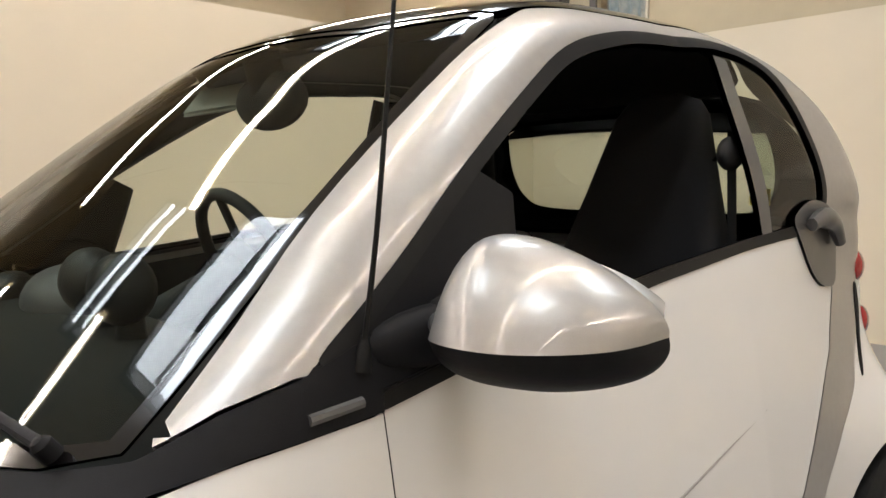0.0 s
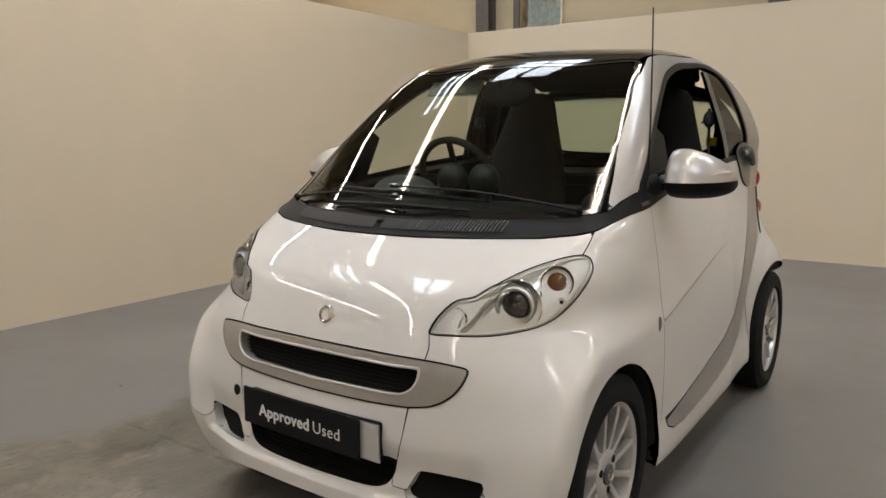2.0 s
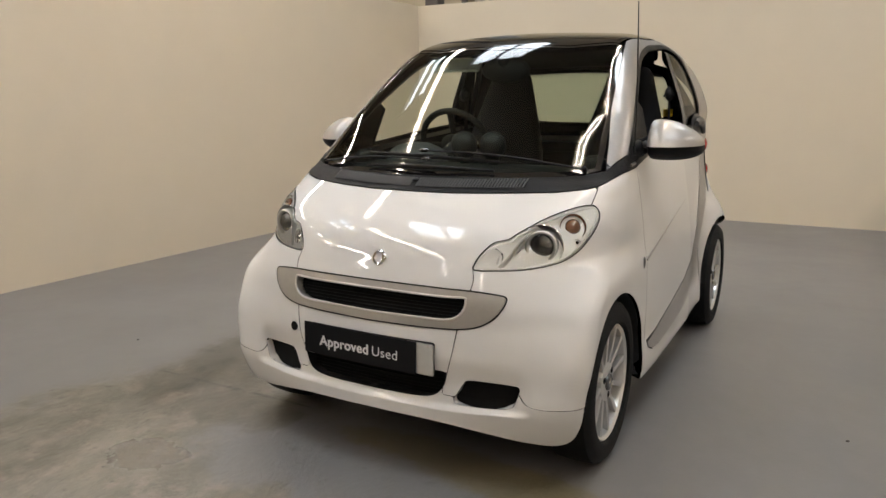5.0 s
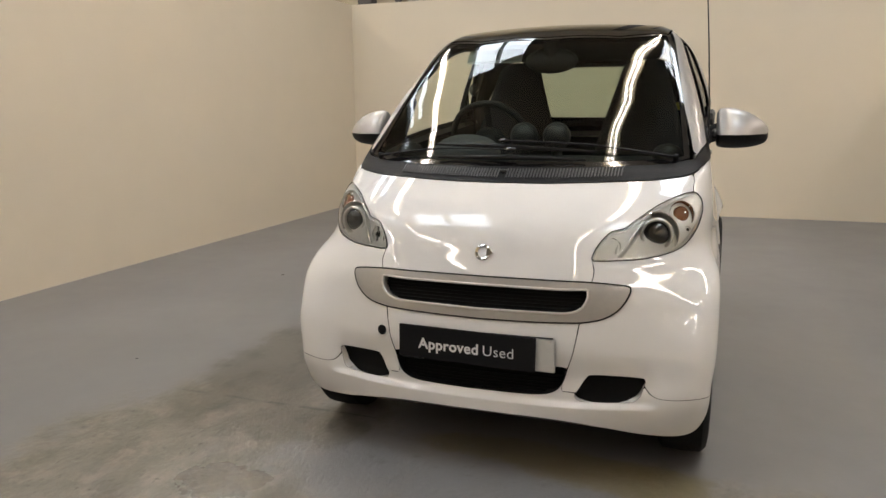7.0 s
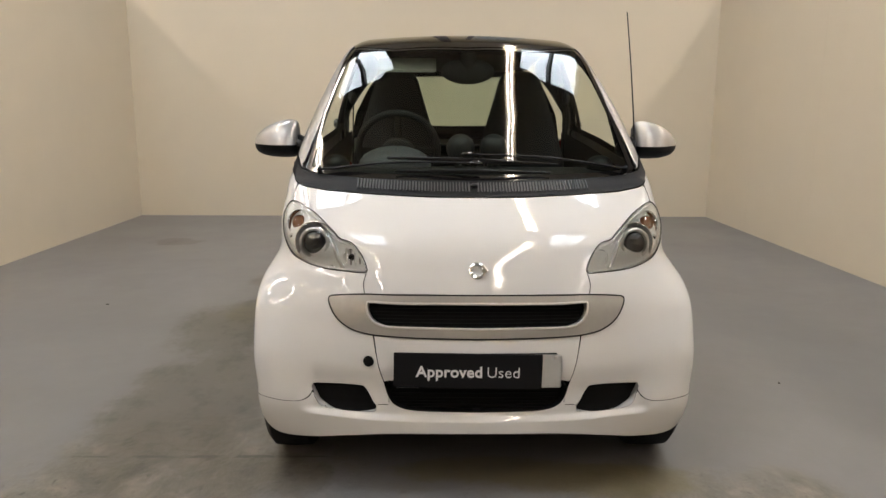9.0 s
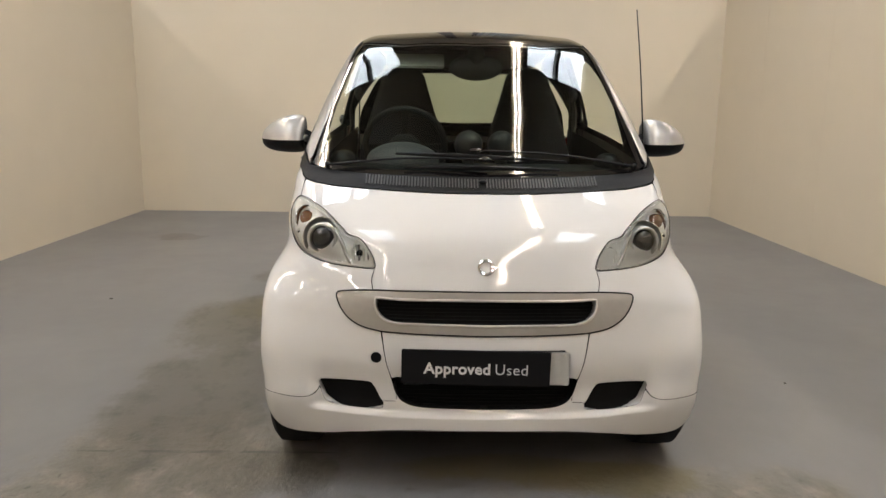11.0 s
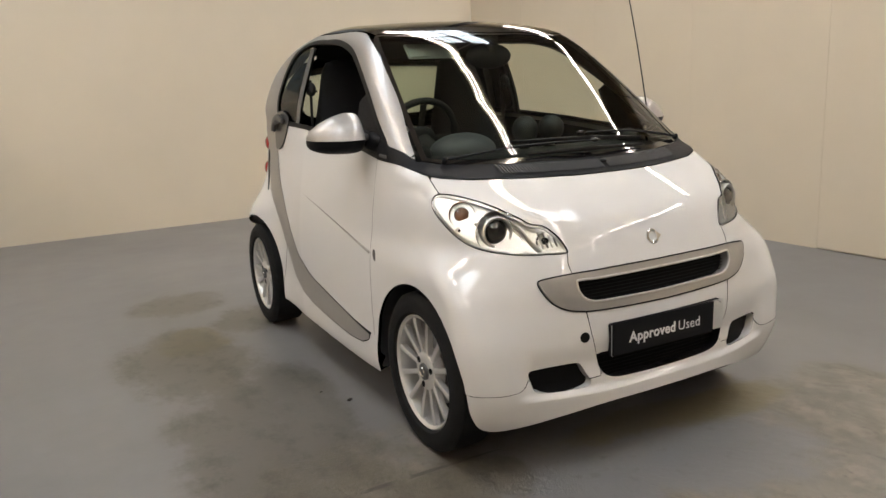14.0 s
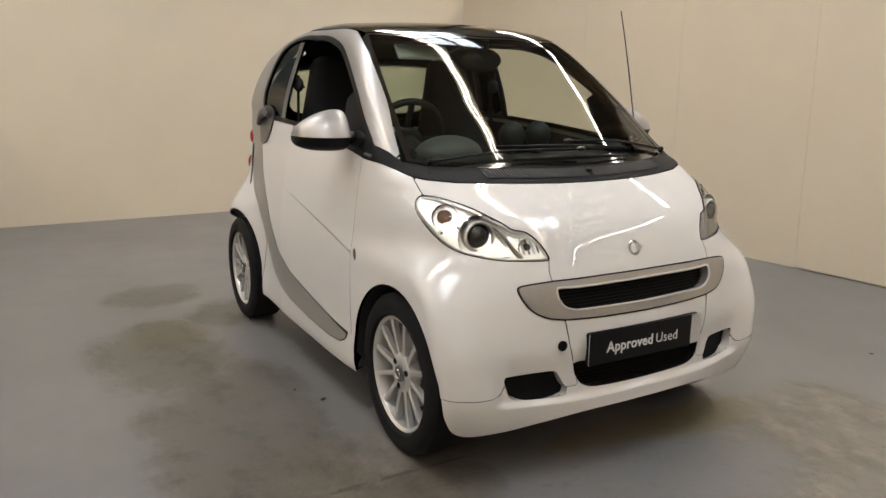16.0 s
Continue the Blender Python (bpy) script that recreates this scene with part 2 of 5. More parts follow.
def loft(rings, closed=True, caps=True):
    """Rings of equally many points, joined one to the next."""
    bm = bmesh.new()
    rows = [[bm.verts.new(tuple(map(float, p))) for p in ring] for ring in rings]
    n = len(rows[0])
    for a, b in zip(rows[:-1], rows[1:]):
        for i in range(n if closed else n - 1):
            j = (i + 1) % n
            bm.faces.new((a[i], a[j], b[j], b[i]))
    if caps and closed:
        bm.faces.new(rows[0][::-1])
        bm.faces.new(rows[-1])
    return bm


def tube(path, radius, sides=10, flat=1.0):
    """A round bar along a path; radius may be one number or one for each point."""
    path = np.array(path, float)
    radius = np.broadcast_to(np.asarray(radius, float), (len(path),))
    ahead = np.gradient(path, axis=0)
    ahead /= np.linalg.norm(ahead, axis=1, keepdims=True)
    up = np.array([0.0, 0.0, 1.0]) if abs(ahead[0][2]) < 0.9 else np.array([1.0, 0.0, 0.0])
    rings = []
    for p, d, r in zip(path, ahead, radius):
        side = np.cross(d, up)
        side /= np.linalg.norm(side)
        top = np.cross(side, d)
        rings.append([p + r * (math.cos(t) * side + flat * math.sin(t) * top) for t in np.linspace(0, 2 * np.pi, sides, endpoint=False)])
    return loft(rings)


def turned(profile, axis_point, axis, sides=48, close=False):
    """A turned form: profile rows of (along the axis, radius)."""
    axis = np.array(axis, float) / np.linalg.norm(axis)
    a = np.cross(axis, (0, 0, 1.0)) if abs(axis[2]) < 0.9 else np.cross(axis, (1.0, 0, 0))
    a /= np.linalg.norm(a)
    b = np.cross(axis, a)
    rings = [[np.array(axis_point) + h * axis + r * (math.cos(t) * a + math.sin(t) * b) for t in np.linspace(0, 2 * np.pi, sides, endpoint=False)] for h, r in profile]
    return loft(rings, caps=not close) if not close else loft(rings + [rings[0]], caps=False)


def ball(centre, radii, turn=None, u=20, v=12):
    bm = bmesh.new()
    bmesh.ops.create_uvsphere(bm, u_segments=u, v_segments=v, radius=1.0)
    m = Matrix.Translation(centre) @ (turn or Matrix.Identity(4)) @ Matrix.Diagonal((*radii, 1))
    bmesh.ops.transform(bm, verts=bm.verts[:], matrix=m)
    return bm


# ---- panels on the body surface ----
REACH = 0.65


def to_domain(kind, p):
    p = np.array(p, float)
    x, y, z = p.T
    if kind == "front":
        return np.stack([np.arctan2(x, 0.25 - y) * REACH, z], 1)
    if kind == "rear":
        return np.stack([np.arctan2(x, y - 1.25) * REACH, z], 1)
    if kind == "side":
        return np.stack([y, np.arctan2(z - 0.9, x) * REACH], 1)
    if kind == "screen":
        return np.stack([x, np.arctan2(z - 0.6, 0.9 - y) * 0.9], 1)
    return np.stack([x, y], 1)


def rays(kind, uv):
    u, v = np.asarray(uv, float).T
    o = np.zeros_like(u)
    if kind == "front":
        return np.stack([o, o + 0.25, v], 1), np.stack([np.sin(u / REACH), -np.cos(u / REACH), o], 1)
    if kind == "rear":
        return np.stack([o, o + 1.25, v], 1), np.stack([np.sin(u / REACH), np.cos(u / REACH), o], 1)
    if kind == "side":
        return np.stack([o, u, o + 0.9], 1), np.stack([np.cos(v / REACH), o, np.sin(v / REACH)], 1)
    if kind == "screen":
        return np.stack([u, o + 0.9, o + 0.6], 1), np.stack([o, -np.cos(v / 0.9), np.sin(v / 0.9)], 1)
    return np.stack([u, v, o + 1.0], 1), np.stack([o, o, o + 1.0], 1)


def on_side(yz):
    """Places on the car's flank for rows of (y, z)."""
    yz = np.array(yz, float)
    return cast(np.stack([0 * yz[:, 0], yz[:, 0], yz[:, 1]], 1), np.array([[1.0, 0, 0]]), 1.2)


def on_front(xz):
    xz = np.array(xz, float)
    return cast(np.stack([xz[:, 0], 0 * xz[:, 0] + 0.3, xz[:, 1]], 1), np.array([[0, -1.0, 0]]), 1.2)


def inside(poly, p):
    hit = np.zeros(len(p), bool)
    for (ax, ay), (bx, by) in zip(poly, np.roll(poly, -1, 0)):
        if ay != by:
            hit ^= ((ay > p[:, 1]) != (by > p[:, 1])) & (p[:, 0] < ax + (bx - ax) * (p[:, 1] - ay) / (by - ay))
    return hit


def nearest(poly, p):
    """The nearest places on a closed curve, and their distances."""
    a, e = poly, np.roll(poly, -1, 0) - poly
    ee = np.maximum((e * e).sum(1), 1e-12)
    s = np.clip(((p[:, None] - a) * e).sum(2) / ee, 0, 1)
    q = a + s[:, :, None] * e
    d = np.linalg.norm(p[:, None] - q, axis=2)
    k = d.argmin(1)
    i = np.arange(len(p))
    return q[i, k], d[i, k]


def inset(poly, d):
    """A closed curve moved inwards by d."""
    area = 0.5 * np.sum(poly[:, 0] * np.roll(poly[:, 1], -1) - np.roll(poly[:, 0], -1) * poly[:, 1])
    e = np.roll(poly, -1, 0) - np.roll(poly, 1, 0)
    n = np.stack([-e[:, 1], e[:, 0]], 1) * np.sign(area)
    return poly + d * n / np.maximum(np.linalg.norm(n, axis=1, keepdims=True), 1e-9)


def dense(poly, step=0.006):
    out = []
    for a, b in zip(poly, np.roll(poly, -1, 0)):
        k = max(1, int(np.linalg.norm(b - a) / step))
        out.append(a + (b - a) * np.linspace(0, 1, k, endpoint=False)[:, None])
    return np.vstack(out)


def panel_mesh(kind, outline, holes=(), step=0.014, gap=0.0010, offset=0.0, flange=0.012):
    outline = dense(np.asarray(outline, float))
    holes = [dense(np.asarray(h, float)) for h in holes]
    lo, hi = outline.min(0), outline.max(0)
    nu, nv = (np.maximum(2, np.ceil((hi - lo) / step)).astype(int))
    us, vs = np.linspace(lo[0], hi[0], nu + 1), np.linspace(lo[1], hi[1], nv + 1)
    grid = np.stack(np.meshgrid(us, vs, indexing="ij"), -1).reshape(-1, 2)
    i, j = np.meshgrid(np.arange(nu), np.arange(nv), indexing="ij")
    a = (i * (nv + 1) + j).ravel()
    quads = np.stack([a, a + nv + 1, a + nv + 2, a + 1], 1)
    mid = grid[quads].mean(1)
    keep = inside(outline, mid)
    for h in holes:
        keep &= ~inside(h, mid)
    quads = quads[keep]
    used, back = np.unique(quads, return_inverse=True)
    quads, grid = back.reshape(-1, 4), grid[used].copy()
    edges = np.concatenate([quads[:, [0, 1]], quads[:, [1, 2]], quads[:, [2, 3]], quads[:, [3, 0]]])
    key = np.sort(edges, 1)
    _, first, count = np.unique(key[:, 0] * 10**7 + key[:, 1], return_index=True, return_counts=True)
    border = edges[first[count == 1]]
    rim = np.unique(border)
    curves = [inset(outline, gap)] + [inset(h, -gap) for h in holes]
    found = [nearest(c, grid[rim]) for c in curves]
    pick = np.argmin([d for _, d in found], 0)
    grid[rim] = np.array([q for q, _ in found])[pick, np.arange(len(rim))]
    start, way = rays(kind, grid)
    p = cast(start, way, 2.2)
    n = normals_at(p)
    p = p + n * offset
    quads = quads if np.cross(p[quads[:, 1]] - p[quads[:, 0]], p[quads[:, 3]] - p[quads[:, 0]])[len(quads) // 2] @ n[quads[len(quads) // 2, 0]] > 0 else quads[:, ::-1]
    if flange:
        step_in = {v: k for k, v in enumerate(rim)}
        base = len(p)
        out3 = np.zeros((len(rim), 3))
        for u, v in border:
            c = np.cross(p[v] - p[u], n[u])
            out3[step_in[u]] += c
            out3[step_in[v]] += c
        out3 /= np.maximum(np.linalg.norm(out3, axis=1, keepdims=True), 1e-9)
        top = p[rim]
        low = p[rim] - n[rim] * flange
        k = len(rim)
        walls = np.array([(base + step_in[u], base + step_in[v], base + k + step_in[v], base + k + step_in[u]) for u, v in border])
        p = np.vstack([p, top, low])
        n = np.vstack([n, out3, out3])
        quads = np.vstack([quads, walls])
    return p, quads, n


def panel(name, kind, outline, mat, parent, holes=(), label="", mirror=False, **kw):
    p, q, n = panel_mesh(kind, outline, holes, **kw)
    made = [linked(name, p, q, mat, parent, label, n)]
    if mirror:
        f = np.array([-1.0, 1, 1])
        made.append(linked(name, p * f, q[:, ::-1], mat, parent, label, n * f))
    return made

# ---- the car ----
car = new("car")
car.location = (0, 0, 0)
tagged(car, "small white two-seat city car with silver frame and black roof", "car")


def mirrored(half):
    """A closed outline from its half with x above zero, which begins and ends on the middle line or near it."""
    half = np.array(half, float)
    return np.vstack([half, half[::-1] * (-1, 1, 1)])


def snap(points):
    """The points moved along the car on to its surface, seen from the front."""
    points = np.array(points, float)
    return on_front(points[:, [0, 2]])


# outlines, x above zero, metres
LAMP = spline([(0.628, -0.052, 0.909), (0.580, -0.105, 0.903), (0.519, -0.182, 0.877), (0.461, -0.261, 0.838), (0.434, -0.289, 0.817), (0.392, -0.310, 0.806),
               (0.362, -0.336, 0.775), (0.345, -0.356, 0.742), (0.348, -0.364, 0.723), (0.411, -0.346, 0.723), (0.491, -0.310, 0.726), (0.567, -0.268, 0.738),
               (0.614, -0.228, 0.752), (0.642, -0.185, 0.775), (0.655, -0.125, 0.815), (0.656, -0.062, 0.862), (0.648, -0.042, 0.893)], 5, closed=True)
GRILLE_TOP = [(0.000, -0.410, 0.661), (0.253, -0.403, 0.662), (0.348, -0.391, 0.661), (0.429, -0.372, 0.654)]
GRILLE_TIP = [(0.462, -0.365, 0.645), (0.456, -0.378, 0.615), (0.428, -0.395, 0.577), (0.382, -0.411, 0.551), (0.320, -0.425, 0.539)]
GRILLE_LOW = [(0.182, -0.438, 0.533), (0.000, -0.444, 0.530)]
GRILLE_OUT = np.vstack([spline(GRILLE_TOP + GRILLE_TIP, 5)[:-1], spline(GRILLE_TIP[-1:] + GRILLE_LOW, 5)])
GRILLE_IN = spline([(0.000, -0.417, 0.635), (0.238, -0.411, 0.636), (0.327, -0.402, 0.639), (0.339, -0.403, 0.630), (0.336, -0.411, 0.604), (0.317, -0.418, 0.580), (0.280, -0.425, 0.567),
                    (0.202, -0.431, 0.564), (0.000, -0.437, 0.561)], 5)
INTAKE = spline(snap([(0.000, 0, 0.390), (0.202, 0, 0.393), (0.267, 0, 0.389), (0.281, 0, 0.371), (0.272, 0, 0.339), (0.254, 0, 0.319), (0.218, 0, 0.305), (0.151, 0, 0.300), (0.000, 0, 0.298)]), 4)
CENTRE_SEAM = [tuple(p) for p in snap([(0.280, 0, 0.356), (0.289, 0, 0.392), (0.309, 0, 0.466), (0.319, 0, 0.538)])]
SCUTTLE_LOW = [(0.0, -0.184, 0.936), (0.157, -0.172, 0.936), (0.316, -0.125, 0.940), (0.487, -0.052, 0.945), (0.575, 0.000, 0.954), (0.619, 0.030, 0.962)]
SCUTTLE_SIDE = [(0.640, 0.120, 0.984), (0.656, 0.193, 0.998), (0.668, 0.338, 1.006)]
SCUTTLE_UP = [(0.0, -0.100, 0.985), (0.20, -0.080, 0.985), (0.33, -0.047, 0.985), (0.464, 0.011, 0.989), (0.55, 0.060, 0.994), (0.605, 0.115, 1.006)]
BONNET_SEAM = [(0.619, 0.030, 0.962), (0.624, -0.010, 0.936), (0.628, -0.052, 0.909)]
PILLAR_IN = [(0.605, 0.115, 1.006), (0.590, 0.217, 1.097), (0.573, 0.331, 1.207), (0.548, 0.469, 1.314), (0.519, 0.624, 1.420), (0.490, 0.770, 1.492)]
WINDOW = [(0.655, 0.255, 1.052), (0.636, 0.385, 1.145), (0.605, 0.530, 1.256), (0.566, 0.700, 1.368), (0.541, 0.810, 1.428), (0.523, 0.930, 1.460), (0.508, 1.080, 1.480), (0.498, 1.330, 1.484),
          (0.515, 1.490, 1.446), (0.550, 1.575, 1.375), (0.588, 1.612, 1.278), (0.612, 1.620, 1.190), (0.632, 1.605, 1.118)]
BAND_FRONT = [(1.665, 1.10), (1.665, 0.98), (1.60, 0.852), (1.475, 0.725), (1.37, 0.612), (1.24, 0.500), (1.06, 0.430), (0.775, 0.384), (0.544, 0.352), (0.378, 0.330)]
BAND_REAR = [(1.855, 1.05), (1.825, 0.88), (1.72, 0.760), (1.605, 0.685), (1.504, 0.590), (1.398, 0.462), (1.318, 0.372), (1.20, 0.328), (1.06, 0.304), (0.831, 0.284), (0.557, 0.274), (0.44, 0.282), (0.385, 0.304)]
WAIST = [(1.60, 1.118), (1.233, 1.104), (0.91, 1.079), (0.5, 1.036), (0.338, 1.012)]


def arch(y0, z0, r, a0, a1, n=26):
    return [(y0 + r * math.cos(t), z0 + r * math.sin(t)) for t in np.radians(np.linspace(a0, a1, n))]


def lamp_index(p):
    return int(np.argmin(np.linalg.norm(LAMP - np.array(p), axis=1)))


k_top, k_in = lamp_index((0.628, -0.052, 0.909)), lamp_index((0.346, -0.363, 0.727))
LAMP_UPPER = LAMP[k_top:k_in + 1]
LAMP_LOWER = np.vstack([LAMP[k_in:], LAMP[:1]])

# bonnet
half = np.vstack([np.array([(0.0, -0.184, 0.936)]), np.array(SCUTTLE_LOW[1:]), np.array(BONNET_SEAM[1:]), LAMP_UPPER[1:], np.array([(0.353, -0.378, 0.691), (0.348, -0.391, 0.661)]), np.array([(0.253, -0.403, 0.662), (0.000, -0.410, 0.661)])])
panel("bonnet", "front", to_domain("front", mirrored(half)), WHITE, car, step=0.012)

# front wings, one piece from the middle seam round to the door
ARCH_F = on_side(arch(-0.004, 0.288, 0.314, -13, 175))
FOG_TOP = snap([(0.517, 0, 0.346), (0.521, 0, 0.364), (0.508, 0, 0.370), (0.433, 0, 0.375), (0.363, 0, 0.376), (0.346, 0, 0.366), (0.326, 0, 0.331), (0.313, 0, 0.313)])
FOG_LOW = snap([(0.313, 0, 0.313), (0.316, 0, 0.298), (0.331, 0, 0.293), (0.398, 0, 0.290), (0.471, 0, 0.292), (0.501, 0, 0.304), (0.517, 0, 0.346)])
FOG = np.vstack([spline(FOG_TOP, 3)[:-1], spline(FOG_LOW, 3)[:-1]])
SEAM_OUT = spline(np.vstack([[(0.706, -0.318, 0.318)], snap([(0.665, 0, 0.315), (0.600, 0, 0.309), (0.545, 0, 0.316), (0.517, 0, 0.346)])]), 4)
SEAM_MID = snap([(0.313, 0, 0.317), (0.291, 0, 0.318), (0.273, 0, 0.319)])
INTAKE_LOW = spline(snap([(0.273, 0, 0.341), (0.268, 0, 0.333), (0.252, 0, 0.318), (0.217, 0, 0.305), (0.151, 0, 0.300), (0.000, 0, 0.298)]), 4)
wing = np.vstack([spline(SCUTTLE_SIDE[::-1] + BONNET_SEAM[:1], 4), np.array(BONNET_SEAM[1:]), LAMP_LOWER[::-1][1:], np.array([(0.353, -0.378, 0.691)]), GRILLE_TOP[2:3], spline(GRILLE_TOP[3:] + GRILLE_TIP, 5),
                  np.array(CENTRE_SEAM[::-1][1:]), INTAKE_LOW[:1], SEAM_MID[::-1], spline(FOG_TOP, 3)[::-1], SEAM_OUT[::-1][1:], ARCH_F[::-1], on_side([(0.338, 0.26), (0.338, 0.45), (0.338, 0.65), (0.338, 0.85)])])
panel("front_wing", "front", to_domain("front", wing), WHITE, car, mirror=True, step=0.010)

# middle panel of the bumper
half = np.vstack([np.array(GRILLE_LOW[::-1]), np.array(CENTRE_SEAM[::-1][:3]), snap([(0.272, 0, 0.397), (0.000, 0, 0.393)])])
panel("bumper_centre", "front", to_domain("front", mirrored(half)), WHITE, car, step=0.010, flange=0.02)

# lower lip of the bumper
LIP_BOTTOM = [(0.000, -0.469, 0.233), (0.256, -0.455, 0.228), (0.401, -0.421, 0.207), (0.510, -0.379, 0.183), (0.612, -0.346, 0.176), (0.670, -0.325, 0.195), (0.702, -0.325, 0.250)]
half = np.vstack([INTAKE_LOW[::-1], SEAM_MID[::-1], spline(FOG_LOW, 3), SEAM_OUT[::-1][1:], spline(LIP_BOTTOM[::-1], 4)])
panel("bumper_lip", "front", to_domain("front", mirrored(half)), WHITE, car, step=0.008, flange=0.03)

# silver grille surround and the dark openings
panel("grille_surround", "front", to_domain("front", mirrored(GRILLE_OUT)), SURROUND, car, holes=[to_domain("front", mirrored(GRILLE_IN))], step=0.008, gap=0.003, offset=0.004, flange=0.03, label="satin silver surround")
# the paler inner bead is added for the highlight on the surround's curved lip
for name, line, thick, out, mat in (("grille_seal", GRILLE_OUT, 0.0019, 0.0015, SEAL), ("grille_highlight", GRILLE_IN, 0.0040, 0.0030, SATIN)):
    edge = cast(*rays("front", dense(to_domain("front", mirrored(line)), 0.010)), 2.2)
    edge = np.vstack([edge, edge[:2]])
    part(name, tube(edge + normals_at(edge) * out, thick, 8), mat, car)


def dark_opening(name, outline, depth, sides=(1,), bars_too=True):
    """A recessed dark mesh behind an opening, with crossing bars."""
    uv = inset(to_domain("front", outline), -0.012)
    p, q, n = panel_mesh("front", uv, step=0.02, gap=0, offset=-depth, flange=0)
    for s in sides:
        back = linked(name, p * (s, 1, 1), q if s > 0 else q[:, ::-1], MESHBLACK, car)
        if not bars_too:
            continue
        lo, hi = uv.min(0), uv.max(0)
        bars = bmesh.new()
        vs = np.arange(lo[1] + 0.008, hi[1], 0.011)
        for v in vs:
            u = np.arange(lo[0], hi[0], 0.012)
            row = np.stack([u, 0 * u + v], 1)
            row = row[inside(uv, row)]
            if len(row) < 3:
                continue
            c = cast(*rays("front", row), 2.2)
            c = c - normals_at(c) * (depth - 0.006)
            piece = tube(c * (s, 1, 1), 0.0016, 4)
            me = bpy.data.meshes.new("bar")
            piece.to_mesh(me)
            piece.free()
            bars.from_mesh(me)
        tagged(part("mesh_insert", bars, MESHBLACK, back), kind="stuff")


dark_opening("grille_mesh", mirrored(GRILLE_IN), 0.030)
dark_opening("lower_intake", mirrored(INTAKE), 0.040)
dark_opening("fog_intake", FOG, 0.030, (1, -1), False)


def ring_wall(name, kind, outline, depth, mat, mirror=False, out=0.0):
    """The inner wall of an opening, from the surface inwards."""
    uv = dense(to_domain(kind, outline), 0.012)
    p = cast(*rays(kind, uv), 2.2)
    n = normals_at(p)
    rows = np.vstack([p + n * out, p - n * depth])
    k = len(p)
    faces = [(i, (i + 1) % k, k + (i + 1) % k, k + i) for i in range(k)]
    linked(name, rows, faces, mat, car)
    if mirror:
        linked(name, rows * (-1, 1, 1), [f[::-1] for f in faces], mat, car)


ring_wall("fog_bezel", "front", FOG, 0.032, WHITE, True)
ring_wall("intake_bezel", "front", mirrored(INTAKE), 0.042, PLASTIC)
ring_wall("grille_throat", "front", mirrored(GRILLE_IN), 0.034, SURROUND)

# black scuttle under the windscreen with its vent
half = np.vstack([np.array(SCUTTLE_LOW), np.array(SCUTTLE_SIDE), np.array([(0.655, 0.338, 1.085), (0.648, 0.255, 1.056), (0.630, 0.180, 1.035)]), np.array(SCUTTLE_UP[::-1])])
panel("scuttle", "front", to_domain("front", mirrored(half)), PLASTIC, car, step=0.007, offset=0.003, flange=0.02, label="matt black plastic scuttle panel")


def vent():
    bm = bmesh.new()
    for u in np.arange(-0.395, 0.40, 0.0105):
        if abs(u) < 0.012:
            continue
        z0 = 0.949 + 0.006 * (u / 0.4) ** 2
        rows = []
        for v in np.linspace(z0, z0 + 0.026, 3):
            for du in (-0.0022, 0.0022):
                rows.append((u + du, v))
        p = on_front(rows)
        n = normals_at(p)
        top, low = p + n * 0.0075, p + n * 0.001
        t = [bm.verts.new(c) for c in top]
        b = [bm.verts.new(c) for c in low]
        for i in (0, 2):
            bm.faces.new((t[i], t[i + 1], t[i + 3], t[i + 2]))
            bm.faces.new((t[i], t[i + 2], b[i + 2], b[i]))
            bm.faces.new((t[i + 1], b[i + 1], b[i + 3], t[i + 3]))
    tagged(part("vent_louvre", bm, VENT, car, "row of narrow vent slats", smooth=False), kind="stuff")
    part("washer_nozzle", ball((0.0, -0.135, 0.972), (0.014, 0.016, 0.008)), SEAL, car)


vent()

# windscreen and roof
SCREEN_TOP = [(0.482, 0.715, 1.480), (0.30, 0.612, 1.477), (0.0, 0.571, 1.477)]
screen = mirrored(np.vstack([np.array(SCUTTLE_UP), np.array(PILLAR_IN[1:-1]), np.array([(0.497, 0.700, 1.466)]), np.array(SCREEN_TOP)]))
suv = to_domain("screen", screen)
panel("windscreen", "screen", suv, GLASS, car, step=0.02, gap=0.0, offset=-0.003, flange=0, label="raked windscreen with ceiling lights mirrored in it")
panel("windscreen_border", "screen", suv, GLOSSBLACK, car, holes=[inset(suv, 0.020)], step=0.007, gap=0, offset=-0.001, flange=0.004)
ROOF = np.vstack([np.array(SCREEN_TOP[::-1])[:, :2], np.array([(0.487, 0.775), (0.489, 1.0), (0.478, 1.3), (0.452, 1.55), (0.415, 1.72), (0.25, 1.775), (0.0, 1.79)])])
ROOF = np.vstack([ROOF, ROOF[::-1] * (-1, 1)])
panel("roof", "top", ROOF, GLOSSBLACK, car, step=0.02, gap=0.001, offset=0.001, label="gloss black roof panel")
panel("headlining", "top", inset(ROOF, 0.01), TRIMDARK, car, step=0.05, offset=-0.035, flange=0)

# silver safety cell
RAIL = [(0.489, 0.90, 1.515), (0.489, 1.1, 1.525), (0.476, 1.3, 1.525), (0.452, 1.55, 1.50), (0.425, 1.70, 1.455), (0.47, 1.79, 1.39), (0.55, 1.835, 1.28), (0.61, 1.855, 1.15)]
cell = np.vstack([spline(PILLAR_IN, 3), spline(RAIL, 3), on_side(BAND_REAR), on_side(BAND_FRONT[::-1]), spline(WINDOW[::-1], 3), np.array([(0.648, 0.250, 1.054), (0.630, 0.180, 1.035)])])
cuv = to_domain("side", cell)
panel("safety_cell", "side", cuv, SILVER, car, mirror=True, step=0.012, offset=0.001, label="silver-painted safety cell")
